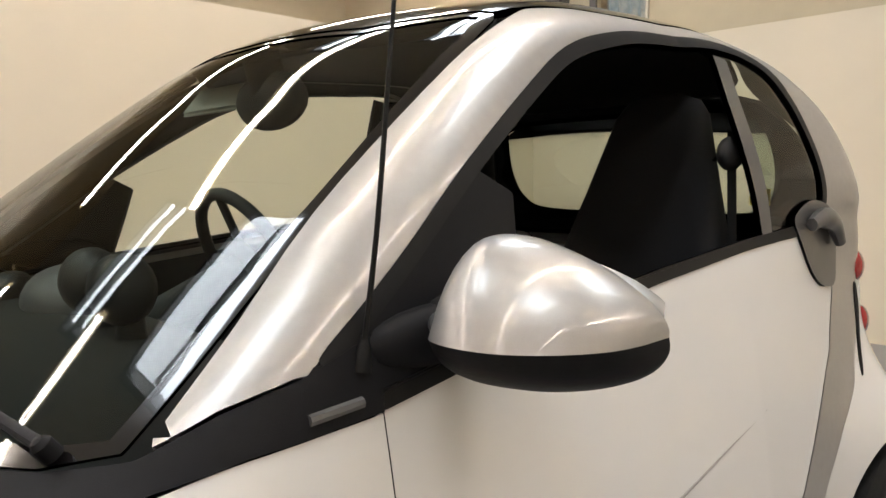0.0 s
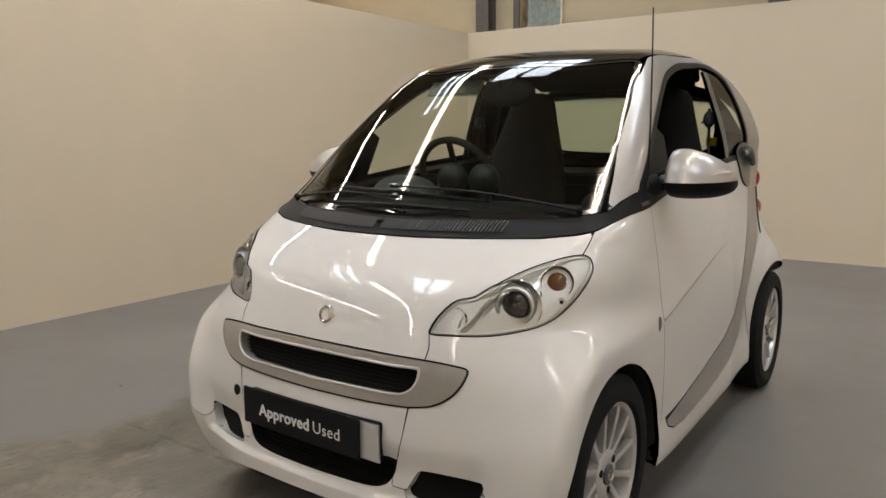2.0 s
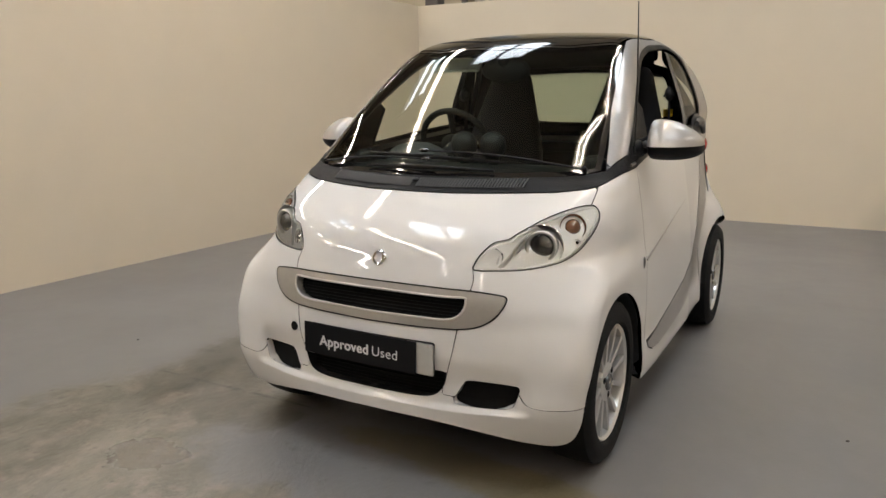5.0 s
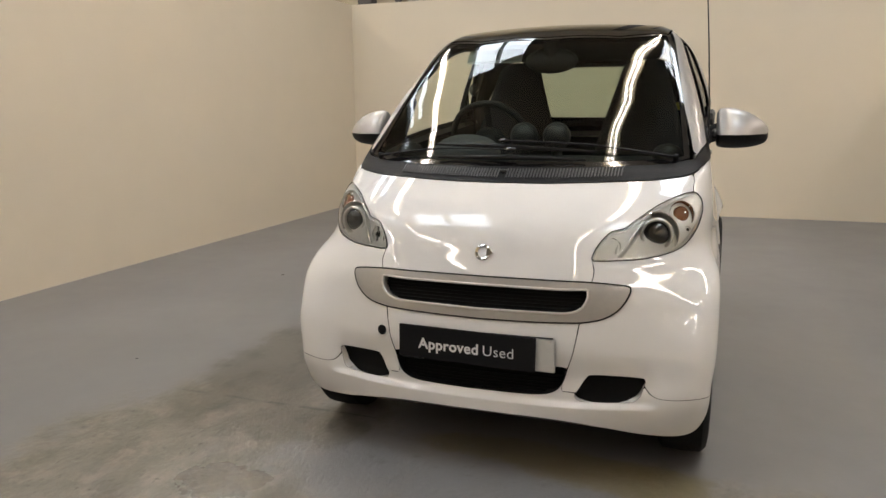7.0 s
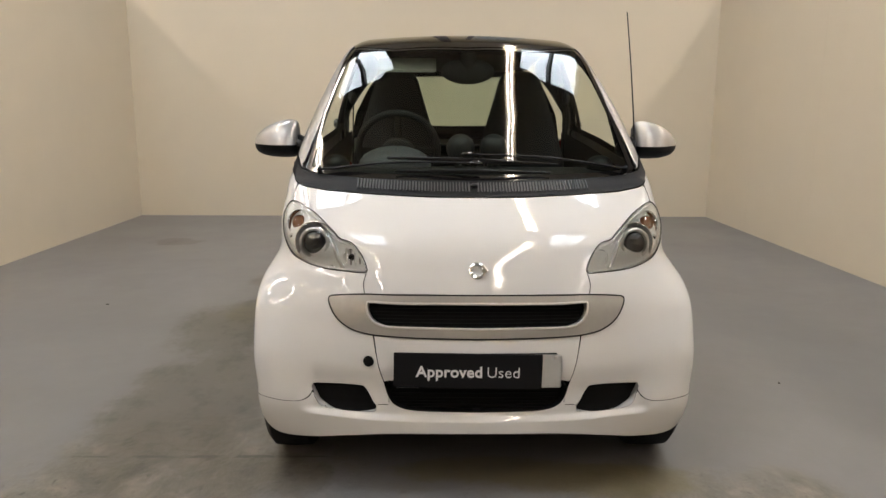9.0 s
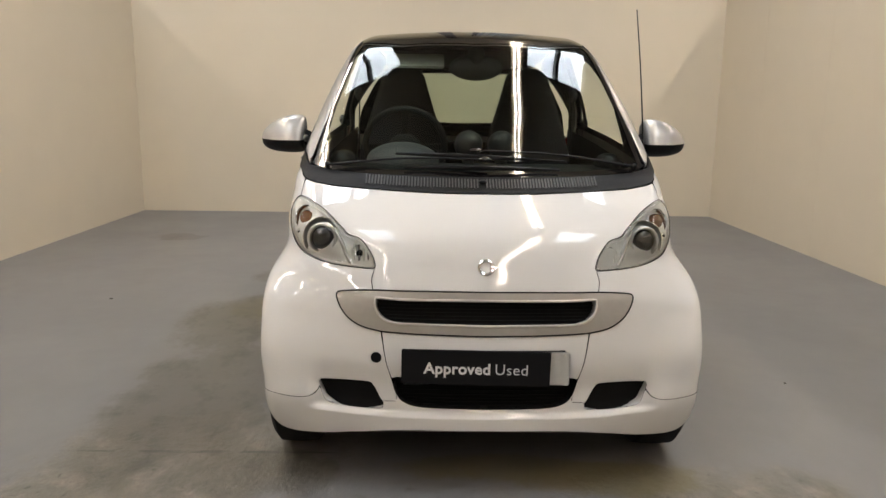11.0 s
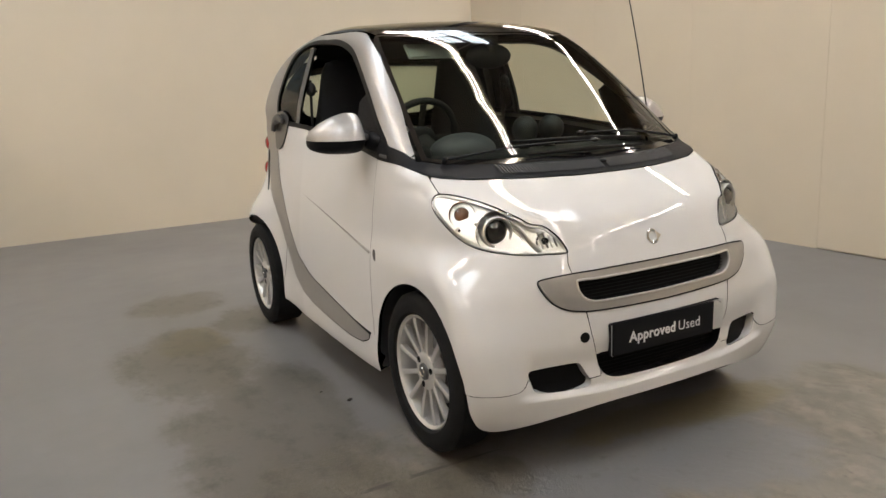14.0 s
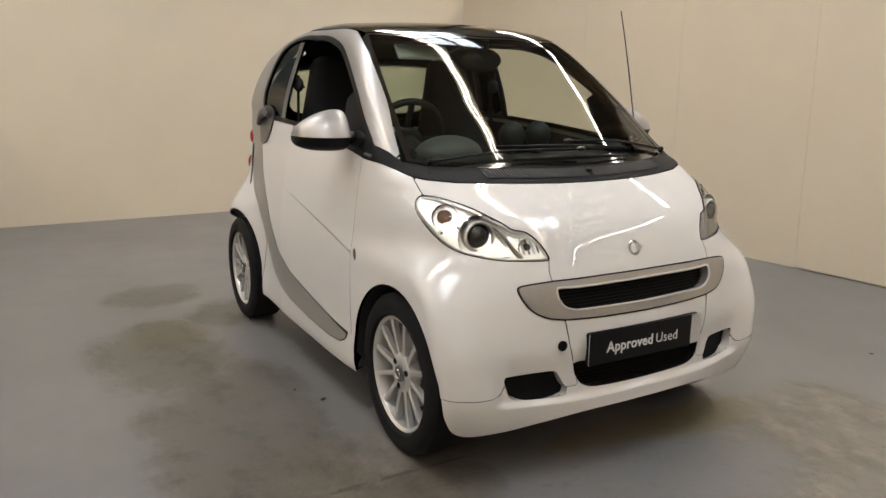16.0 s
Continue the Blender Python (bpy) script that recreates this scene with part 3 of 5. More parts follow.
panel("pillar_trim", "side", inset(cuv, 0.004), TRIMDARK, car, mirror=True, step=0.02, offset=-0.022, flange=0)

# doors
DOOR_LINE = np.vstack([on_side([(0.338, 1.012), (0.338, 0.85), (0.338, 0.65), (0.338, 0.45), (0.338, 0.335)]), on_side(BAND_FRONT[::-1][1:]), on_side(WAIST)])
doors = panel("door", "side", to_domain("side", DOOR_LINE), WHITE, car, mirror=True, step=0.014)
panel("door_lining", "side", inset(to_domain("side", DOOR_LINE), 0.004), TRIMDARK, car, mirror=True, step=0.03, offset=-0.06, flange=0)
waist = on_side([(1.61, 1.128), (1.233, 1.117), (0.91, 1.092), (0.5, 1.050), (0.34, 1.026)])
waist = np.vstack([waist, on_side(WAIST[::-1])])
panel("waist_seal", "side", to_domain("side", waist), SEAL, car, mirror=True, step=0.006, gap=0, offset=0.003, flange=0.02)
wuv = to_domain("side", np.vstack([spline(WINDOW, 4), on_side(WAIST[1:])]))
panel("window_seal", "side", inset(wuv, -0.004), SEAL, car, holes=[inset(wuv, 0.016)], mirror=True, step=0.007, gap=0, offset=0.0025, flange=0.015)
sail = np.vstack([np.array(WINDOW[:3]), on_side([(0.60, 1.22), (0.585, 1.15), (0.56, 1.055), (0.40, 1.030), (0.30, 1.022)])])
panel("mirror_sail", "side", to_domain("side", sail), PLASTIC, car, mirror=True, step=0.010, offset=0.001)
post = on_side([(1.315, 1.105), (1.36, 1.105), (1.362, 1.30), (1.355, 1.478), (1.31, 1.482), (1.312, 1.30)])
panel("centre_post", "side", to_domain("side", post), DARKGREY, car, mirror=True, step=0.010, offset=0.0)
quarter = np.vstack([on_side([(1.36, 1.105), (1.362, 1.30)]), np.array([(0.498, 1.355, 1.480)]), np.array(WINDOW[8:])])
panel("quarter_window", "side", to_domain("side", quarter), TINTED, car, mirror=True, step=0.02, offset=-0.004, flange=0, label="fixed tinted quarter window")

# crease and side repeater, door handle
for s in (1, -1):
    line = on_side([(1.217, 0.812), (0.95, 0.768), (0.70, 0.724), (0.50, 0.688), (0.345, 0.660)])
    line = spline(line, 8)
    # silver bar on the white door: the crease's grey shade given as colour
    part("crease_shade_line", tube((line - normals_at(line) * 0.0022) * (s, 1, 1), np.linspace(0.0026, 0.0066, len(line)), 8), SILVER, car)
    rp = on_side([(0.30, 0.655)])[0]
    part("side_repeater", ball((s * (rp[0] - 0.001), rp[1], rp[2]), (0.007, 0.010, 0.024), Matrix.Rotation(radians(-14), 4, "X")), DARKGREY, car, "smoked side repeater lamp")
    HANDLE = on_side([(1.455, 1.150), (1.50, 1.178), (1.56, 1.188), (1.64, 1.165), (1.672, 1.10), (1.676, 1.00), (1.60, 0.995), (1.545, 1.02), (1.505, 1.06), (1.475, 1.105)])
    huv = to_domain("side", spline(HANDLE, 4, closed=True))
    if s == 1:
        plates = panel("handle_plate", "side", huv, DARKGREY, car, mirror=True, step=0.010, offset=0.006, flange=0.012, label="dark grey door handle recess")
    hp = on_side([(1.50, 1.135), (1.555, 1.150), (1.615, 1.135), (1.655, 1.09)])
    hp = spline(hp, 6)
    part("pull", tube((hp + normals_at(hp) * 0.022) * (s, 1, 1), np.concatenate([np.linspace(0.012, 0.020, len(hp) // 2), np.linspace(0.020, 0.012, len(hp) - len(hp) // 2)]), 10, 1.2), DARKGREY, plates[0] if s == 1 else plates[1])

# sills, rear quarters and the tail
sill = on_side([(0.318, 0.40), (0.345, 0.40), (0.372, 0.332), (0.385, 0.304), (0.44, 0.282), (0.557, 0.274), (0.831, 0.284), (1.06, 0.304), (1.20, 0.328), (1.318, 0.372), (1.398, 0.462), (1.44, 0.51), (1.50, 0.44), (1.525, 0.35),
                (1.53, 0.210), (1.18, 0.200), (0.84, 0.193), (0.55, 0.190), (0.300, 0.196), (0.312, 0.29)])
panel("sill", "side", to_domain("side", sill), WHITE, car, mirror=True, step=0.012, offset=-0.0018, flange=0.05)
ARCH_R = on_side([(min(y, 2.10), z) for y, z in arch(1.867, 0.288, 0.335, 178, -4, 30)])
rear_q = np.vstack([on_side([(1.855, 1.05), (1.825, 0.88), (1.72, 0.760), (1.605, 0.685), (1.504, 0.590), (1.44, 0.51)]), ARCH_R, np.array([(0.62, 2.12, 0.22), (0.40, 2.15, 0.22), (0.40, 2.15, 0.55), (0.40, 2.08, 0.80), (0.46, 1.98, 1.05), (0.56, 1.92, 1.06)])])
panel("rear_quarter", "rear", to_domain("rear", rear_q), WHITE, car, mirror=True, step=0.016)
tail = mirrored(np.array([(0.0, 2.0, 1.05), (0.46, 1.98, 1.05), (0.40, 2.08, 0.80), (0.40, 2.15, 0.55), (0.40, 2.15, 0.22), (0.0, 2.2, 0.22)]))
panel("tailgate", "rear", to_domain("rear", tail), WHITE, car, step=0.03)
hatch = mirrored(np.array([(0.0, 1.77, 1.47), (0.32, 1.73, 1.465), (0.42, 1.74, 1.43), (0.50, 1.80, 1.33), (0.58, 1.845, 1.2), (0.60, 1.88, 1.06), (0.46, 1.98, 1.05), (0.0, 2.0, 1.05)]))
back_glass = mirrored(spline([(0.0, 1.78, 1.425), (0.28, 1.78, 1.42), (0.395, 1.79, 1.40), (0.43, 1.82, 1.35), (0.435, 1.85, 1.25), (0.405, 1.88, 1.17), (0.33, 1.92, 1.135), (0.0, 1.97, 1.125)], 4))
panel("hatch_frame", "rear", to_domain("rear", hatch), GLOSSBLACK, car, holes=[to_domain("rear", back_glass)], step=0.02, gap=0.0)
panel("rear_window", "rear", to_domain("rear", back_glass), TINTED, car, step=0.04, gap=0, offset=-0.004, flange=0)
slit = on_side([(1.822, 0.975), (1.842, 0.97), (1.845, 0.90), (1.805, 0.80), (1.775, 0.765), (1.785, 0.80), (1.815, 0.88)])
panel("side_intake", "side", to_domain("side", spline(slit, 4, closed=True)), MESHBLACK, car, mirror=True, step=0.008, offset=0.003, flange=0.006)
for s in (1, -1):
    for y, z in ((1.915, 1.015), (1.955, 0.872)):
        c = cast(np.array([[0, 1.25, z]]), np.array([[0.70, y - 1.25, 0]]) / math.hypot(0.70, y - 1.25), 2.2)[0]
        part("tail_lamp", ball((s * (c[0] - 0.012), c[1] - 0.006, c[2]), (0.026, 0.040, 0.042)), RED, car, "round red tail lamp")

# door mirrors: lofted from the inner end to the tip
def door_mirror(s):
    stations = [  # across, front, back, bottom, split, top
        (0.690, 0.402, 0.478, 1.052, 1.082, 1.150), (0.693, 0.384, 0.488, 1.038, 1.081, 1.168), (0.706, 0.368, 0.500, 1.030, 1.080, 1.178), (0.740, 0.360, 0.512, 1.027, 1.080, 1.180),
        (0.785, 0.368, 0.522, 1.028, 1.080, 1.169), (0.822, 0.388, 0.530, 1.032, 1.081, 1.152), (0.851, 0.416, 0.534, 1.040, 1.082, 1.132), (0.869, 0.446, 0.532, 1.050, 1.083, 1.114), (0.877, 0.478, 0.526, 1.062, 1.084, 1.101)]
    st = spline(stations, 4)

    def arc(row, lower):
        x, f, b, lo, mid, hi = row
        yc, ry = (f + b) / 2, (b - f) / 2
        pts = []
        for t in np.linspace(0, np.pi, 15):
            c, q = math.cos(t), math.sin(t) ** 0.75
            z = mid - (mid - lo) * q if lower else mid + (hi - mid) * q
            pts.append((s * x, yc - ry * c * (1.0 if lower else 1 - 0.12 * math.sin(t)) + (0.03 * (z - mid) / 0.1 if not lower else 0.012 * (mid - z) / 0.03), z))
        return pts

    shell = part("mirror_housing", loft([arc(r, False) for r in st]), SILVER, car, "silver-painted door mirror cap")
    part("mirror_base", loft([arc(r, True) for r in st]), PLASTIC, shell, "black lower mirror shell")
    bm = bmesh.new()
    ring = [(r[0], r[2] + 0.012, r[4] + (r[5] - r[4]) * 0.78) for r in st[4:-6]] + [(r[0], r[2] + 0.008, r[3] + 0.006) for r in st[4:-6][::-1]]
    bm.faces.new([bm.verts.new((s * x, y, z)) for x, y, z in ring])
    part("mirror_glass", bm, CHROME, shell)
    arm = spline([(0.640, 0.44, 1.075), (0.665, 0.44, 1.078), (0.690, 0.44, 1.088), (0.715, 0.44, 1.095)], 5)
    part("mirror_arm", tube(arm * (s, 1, 1), [0.034, 0.033, 0.032, 0.031, 0.030, 0.029, 0.029, 0.029, 0.029, 0.030, 0.030, 0.030, 0.030, 0.030, 0.030, 0.030][:len(arm)], 12, 1.1), PLASTIC, shell)
    foot = ball((s * 0.650, 0.43, 1.068), (0.028, 0.11, 0.036))
    part("mirror_foot", foot, PLASTIC, shell)
    slot = on_side([(0.250, 1.018), (0.312, 1.022)])
    part("trim_slot", tube((spline(slot, 4) + normals_at(slot).mean(0) * 0.003) * (s, 1, 1), 0.006, 8, 1.0), DARKGREY, shell)
    part("mirror_pivot", ball((s * 0.684, 0.405, 1.088), (0.012, 0.014, 0.014)), DARKGREY, shell)


door_mirror(1)
door_mirror(-1)


# headlamps
def headlamp(s):
    uv = to_domain("front", LAMP)
    f = np.array([s, 1, 1])

    def flip(q):
        return q if s > 0 else q[:, ::-1]

    p, q, n = panel_mesh("front", uv, step=0.012, gap=0.003, offset=0.001, flange=0.012)
    lens = linked("headlamp", p * f, flip(q), LENS, car, "clear headlamp lens with chrome reflectors", n * f)
    edge = cast(*rays("front", dense(uv, 0.008)), 2.2)
    edge = np.vstack([edge, edge[:2]])
    part("lamp_seal", tube((edge + normals_at(edge) * 0.0002) * f, 0.0016, 8), SEAL, lens)
    edge = cast(*rays("front", dense(inset(uv, 0.0052), 0.008)), 2.2)
    edge = np.vstack([edge, edge[:2]])
    part("chrome_rim", tube((edge - normals_at(edge) * 0.0052) * f, 0.0042, 8), REFLECTOR, lens)
    # the bowl: rings that shrink towards the back
    c = uv.mean(0)
    rows = []
    ring = dense(uv, 0.012)
    for shrink, depth in spline([(0.985, 0.004), (0.965, 0.022), (0.92, 0.036), (0.80, 0.043), (0.55, 0.047), (0.30, 0.049), (0.05, 0.050)], 4):
        r = c + (ring - c) * shrink
        w = cast(*rays("front", r), 2.2)
        w = w + np.array([-0.15, 0.92, -0.20]) * depth
        wave = depth * (0.050 * np.sin(w[:, 0] * 2 * np.pi / 0.046) + 0.055 * np.sin(w[:, 2] * 2 * np.pi / 0.060))
        rows.append(w + np.stack([0 * wave, wave, 0 * wave], 1))
    part("reflector", loft([r * f for r in rows], caps=True), REFLECTOR, lens)

    def behind(x, z, depth):
        q = on_front([(x, z)])
        return (q - normals_at(q) * depth)[0] * f

    # chrome divider between the main and the inner lamp, with a plain mirror wing beside it
    d = np.array([behind(x, z, 0.010) for x, z in ((0.486, 0.838), (0.464, 0.800), (0.446, 0.762), (0.424, 0.732))])
    part("divider", tube(spline(d, 5), np.linspace(0.0025, 0.0055, 16), 8, 1.6), SATIN, lens)
    far = np.array([behind(x, z, 0.060) for x, z in ((0.480, 0.830), (0.452, 0.800), (0.432, 0.765), (0.412, 0.738))])
    part("divider_wall", loft([list(spline(d, 5)), list(spline(far, 5))], closed=False), SATIN, lens)
    near = np.array([behind(x, z, 0.022) for x, z in ((0.500, 0.840), (0.476, 0.800), (0.462, 0.764), (0.450, 0.738))])
    deep = np.array([behind(x, z, 0.055) for x, z in ((0.515, 0.845), (0.492, 0.806), (0.484, 0.772), (0.486, 0.744))])
    part("mirror_wing", loft([list(spline(near, 5)), list(spline(deep, 5))], closed=False), REFLECTOR, lens)
    aim = Vector((s * 0.22, -1, 0.05)).normalized()
    pc = behind(0.535, 0.802, 0.026)
    ring_ = part("projector_ring", turned([(-0.05, 0.050), (0.0, 0.052), (0.010, 0.052), (0.016, 0.048), (0.012, 0.042), (-0.02, 0.037)], pc, aim, 36, True), SATIN, lens)
    part("projector_lens", ball(pc - np.array(aim) * 0.006, (0.0405, 0.026, 0.0405)), PROJECTOR, ring_, "dark glass projector lens")
    part("projector_bowl", turned([(-0.036, 0.051), (-0.022, 0.058), (-0.006, 0.065), (0.001, 0.068), (0.0, 0.070), (-0.036, 0.060)], pc, aim, 40, True), CHROME, lens)
    ic = behind(0.606, 0.862, 0.024)
    side = Vector((s * 0.45, -0.85, 0.25)).normalized()
    part("indicator_bulb", turned([(-0.03, 0.024), (0.0, 0.026), (0.007, 0.022), (0.010, 0.0005)], ic, side, 24), AMBER, lens, "amber indicator bulb cover")
    part("indicator_ring", turned([(-0.03, 0.027), (-0.012, 0.034), (0.002, 0.041), (0.004, 0.043), (-0.03, 0.036)], ic, side, 28, True), CHROME, lens)
    for k in range(5):
        rib = np.array([behind(0.575 + 0.013 * k, 0.835 - 0.016 * k + 0.02, 0.040), behind(0.590 + 0.011 * k, 0.805 - 0.014 * k + 0.02, 0.034)])
        part("reflector_rib", tube(rib, 0.0042, 6), CHROME, lens)
    part("position_bulb", turned([(-0.02, 0.014), (0.0, 0.014), (0.003, 0.009), (-0.004, 0.007), (-0.004, 0.0005)], behind(0.628, 0.800, 0.018), side, 16), SATIN, lens)
    part("bulb_centre", ball(behind(0.628, 0.800, 0.018), (0.007, 0.007, 0.007), u=10, v=6), PROJECTOR, lens)
    bc = behind(0.400, 0.766, 0.018)
    part("side_bulb_ring", turned([(-0.03, 0.024), (0.0, 0.030), (0.004, 0.027), (-0.02, 0.016)], bc, aim, 24, True), CHROME, lens)
    part("side_bulb", ball(bc, (0.013, 0.013, 0.013), u=12, v=8), PROJECTOR, lens)
    for k in range(4):
        fin = np.array([behind(0.372 + 0.015 * k, 0.782 + 0.004 * k, 0.012), behind(0.368 + 0.015 * k, 0.744, 0.010)])
        part("reflector_fin", tube(fin, 0.0034, 6), SATIN if k % 2 else DISC, lens)
    sweep = np.array([behind(x, z, 0.014) for x, z in ((0.460, 0.736), (0.520, 0.738), (0.575, 0.748), (0.615, 0.764))])
    part("reflector_step", tube(spline(sweep, 4), 0.0035, 6), CHROME, lens)


headlamp(1)
headlamp(-1)


# badge, tow eye hole, plate and sign
def front_details():
    c = on_front([(0.0, 0.731)])[0] + (0, 0.002, 0)
    n = normals_at(c[None])[0]
    ring_ = part("badge", turned([(0.0, 0.027), (0.006, 0.026), (0.008, 0.022), (0.006, 0.017), (0.0, 0.016)], c, n, 32, True), CHROME, car, "round chrome badge")
    bm = bmesh.new()
    up = np.array([0, n[2], -n[1]])
    pts = [(0.013, -0.018), (0.034, 0.0), (0.013, 0.018)]
    lo = [bm.verts.new(c + np.array([a, 0, 0]) + up * b + n * 0.001) for a, b in pts]
    hi = [bm.verts.new(c + np.array([a, 0, 0]) + up * b + n * 0.009) for a, b in pts]
    bm.faces.new(hi)
    for i in range(3):
        bm.faces.new((lo[i], lo[(i + 1) % 3], hi[(i + 1) % 3], hi[i]))
    part("badge_wedge", bm, CHROME, ring_, smooth=False)
    p = on_front([(-0.335, 0.459)])[0]
    n = normals_at(p[None])[0]
    part("tow_eye_hole", turned([(0.003, 0.017), (0.004, 0.0145), (-0.02, 0.0135), (-0.02, 0.0005)], p, n, 24), MESHBLACK, car, "open round towing eye hole")
    plate = part("number_plate", box(bmesh.new(), -0.253, 0.257, -0.469, -0.463, 0.384, 0.491, 0.004), PLATE, car, "blank silver number plate mostly covered by the sign")
    tilt = Matrix.Translation((-0.03, -0.4755, 0.4415)) @ Matrix.Rotation(radians(0.9), 4, "Y")
    board = part("sign_board", box(bmesh.new(), -0.2265, 0.2265, -0.003, 0.003, -0.0555, 0.0555, 0.002, tilt), SIGN, car, "black sales sign reading Approved Used")
    for x in (0.238,):
        part("plate_screw", turned([(0, 0.006), (0.003, 0.005), (0.004, 0.0005)], (x, -0.470, 0.483), (0, -1, 0), 12), SATIN, plate)
    bracket = part("plate_holder", box(bmesh.new(), -0.246, 0.248, -0.4635, -0.44, 0.380, 0.489, 0.004), PLASTIC, plate)

    def word(text, x, size, bold):
        cu = bpy.data.curves.new(text, "FONT")
        cu.body, cu.size, cu.extrude, cu.offset = text, size, 0.0006, bold
        cu.resolution_u, cu.space_character = 4, 1.04
        tmp = bpy.data.objects.new(text, cu)
        me = bpy.data.meshes.new_from_object(tmp)
        bpy.data.objects.remove(tmp)
        me.materials.clear()
        me.materials.append(LETTER)
        ob = new("lettering", me)
        ob.parent = board
        width = max(v.co.x for v in me.vertices)
        ob.matrix_local = tilt @ Matrix.Translation((x, -0.0042, -0.019)) @ Matrix.Rotation(radians(90), 4, "X")
        return width

    w = word("Approved", -0.158, 0.0485, 0.0011)
    word("Used", -0.158 + w + 0.013, 0.0485, -0.0004)


front_details()


# wipers and aerial
def wiper(pivot, elbow, end_a, end_b):
    grip = on_front([pivot])[0] + np.array([0, -0.012, 0.012])
    el = on_front([elbow])[0] + np.array([0, -0.022, 0.026])
    mid = (grip + el) / 2 + np.array([0, -0.010, 0.014])
    arm = part("wiper_arm", tube(spline([grip, mid, el], 8), np.linspace(0.008, 0.005, 17), 8, 0.6), PLASTIC, car, "black wiper arm")
    a, b = on_front([end_a])[0], on_front([end_b])[0]
    m = (a + b) / 2
    m = on_front([(m[0], m[2])])[0]
    lift = np.array([0, -0.012, 0.014])
    part("wiper_blade", tube(spline([a + lift * 0.6, m + lift, b + lift * 0.6], 8), np.concatenate([np.linspace(0.003, 0.007, 8), np.linspace(0.007, 0.003, 9)]), 8, 1.3), SEAL, arm)
    part("pivot_cap", turned([(-0.012, 0.010), (0.004, 0.010), (0.009, 0.006), (0.010, 0.0005)], grip, (0, -0.6, 0.8), 16), PLASTIC, arm)
    part("blade_clip", ball(el, (0.022, 0.008, 0.008), u=12, v=8), GLOSSBLACK, arm)


wiper((-0.545, 0.998), (0.01, 1.018), (-0.27, 1.002), (0.27, 1.000))
wiper((0.560, 1.004), (-0.02, 1.046), (-0.30, 1.046), (0.30, 1.026))
aerial = part("aerial", tube(spline([(0.662, 0.322, 1.075), (0.658, 0.345, 1.20), (0.646, 0.378, 1.40), (0.630, 0.415, 1.605)], 8), np.linspace(0.0032, 0.0022, 25), 8), SEAL, car, "thin black roof-height aerial")
part("aerial_foot", turned([(0, 0.011), (0.02, 0.009), (0.035, 0.004)], (0.660, 0.318, 1.050), (0, 0.2, 1), 14), SEAL, aerial)


# wheels
def wheel(y, x_mid, width, s, spin):
    r_out, r_rim = 0.286, 0.201
    hw = width / 2
    axle = np.array([s, 0, 0])
    c = np.array([s * x_mid, y, 0.286])
    face = hw - 0.012
    rim = part("wheel", turned([(face, r_rim + 0.005), (face + 0.004, r_rim), (face - 0.004, r_rim - 0.010), (face - 0.03, r_rim - 0.016), (-hw + 0.02, r_rim - 0.020), (-hw + 0.01, r_rim + 0.004)], c, axle, 64, True), ALLOY, car, "twelve-spoke silver alloy wheel")
    prof = [(-hw + 0.012, r_rim + 0.002), (-hw - 0.004, r_rim + 0.03), (-hw, r_out - 0.022), (-hw + 0.016, r_out - 0.004), (0, r_out), (hw - 0.016, r_out - 0.004), (hw, r_out - 0.022), (hw + 0.005, r_rim + 0.035), (hw + 0.001, r_rim + 0.012), (hw - 0.012, r_rim + 0.002)]
    part("tyre", turned(prof, c, axle, 72, True), RUBBER, rim, "black road tyre")
    part("brake_disc", turned([(face - 0.07, 0.125), (face - 0.06, 0.125), (face - 0.058, 0.04), (face - 0.058, 0.0005)], c, axle, 40), DISC, rim)
    # added black disc: the dark depth behind the spokes, put in as colour
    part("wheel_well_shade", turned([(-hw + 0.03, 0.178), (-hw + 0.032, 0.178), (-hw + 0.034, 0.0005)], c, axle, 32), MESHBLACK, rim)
    part("hub", turned([(face - 0.05, 0.075), (face - 0.012, 0.068), (face - 0.006, 0.055), (face - 0.008, 0.032), (face - 0.008, 0.0005)], c, axle, 40), ALLOY, rim)
    cap = part("hub_cap", turned([(face - 0.010, 0.031), (face - 0.001, 0.029), (face + 0.002, 0.022), (face + 0.003, 0.0005)], c, axle, 32), DARKGREY, rim)
    part("cap_ring", turned([(face + 0.001, 0.018), (face + 0.005, 0.016), (face + 0.001, 0.011)], c, axle, 24, True), CHROME, rim)
    for i in range(3):
        t = radians(spin + 120 * i + 30)
        b = c + 0.050 * np.array([0, math.cos(t), math.sin(t)])
        part("bolt_hole", turned([(face - 0.008, 0.0115), (face - 0.0055, 0.0115), (face - 0.0055, 0.009), (face - 0.006, 0.0005)], b, axle, 14), MESHBLACK, rim)
    # one spoke, then the rest share its mesh
    bm = bmesh.new()
    rings = []
    for r, w, d, h in ((0.045, 0.024, -0.016, 0.020), (0.075, 0.019, -0.012, 0.022), (0.120, 0.017, -0.008, 0.022), (0.165, 0.019, -0.005, 0.022), (0.196, 0.024, -0.004, 0.022)):
        top, low = face + d, face + d - h
        rings.append([np.array([s * top, -w * 0.30, r]), np.array([s * (top - 0.002), -w / 2, r]), np.array([s * low, -w * 0.42, r]), np.array([s * low, w * 0.42, r]), np.array([s * (top - 0.002), w / 2, r]), np.array([s * top, w * 0.30, r])])
    first = part("spoke", loft(rings), ALLOY, rim)
    first.matrix_local = Matrix.Translation(c) @ Matrix.Rotation(radians(spin), 4, "X")
    for i in range(1, 12):
        o = new("spoke", first.data)
        o.parent = rim
        o.matrix_local = Matrix.Translation(c) @ Matrix.Rotation(radians(spin + 30 * i), 4, "X")
    return rim


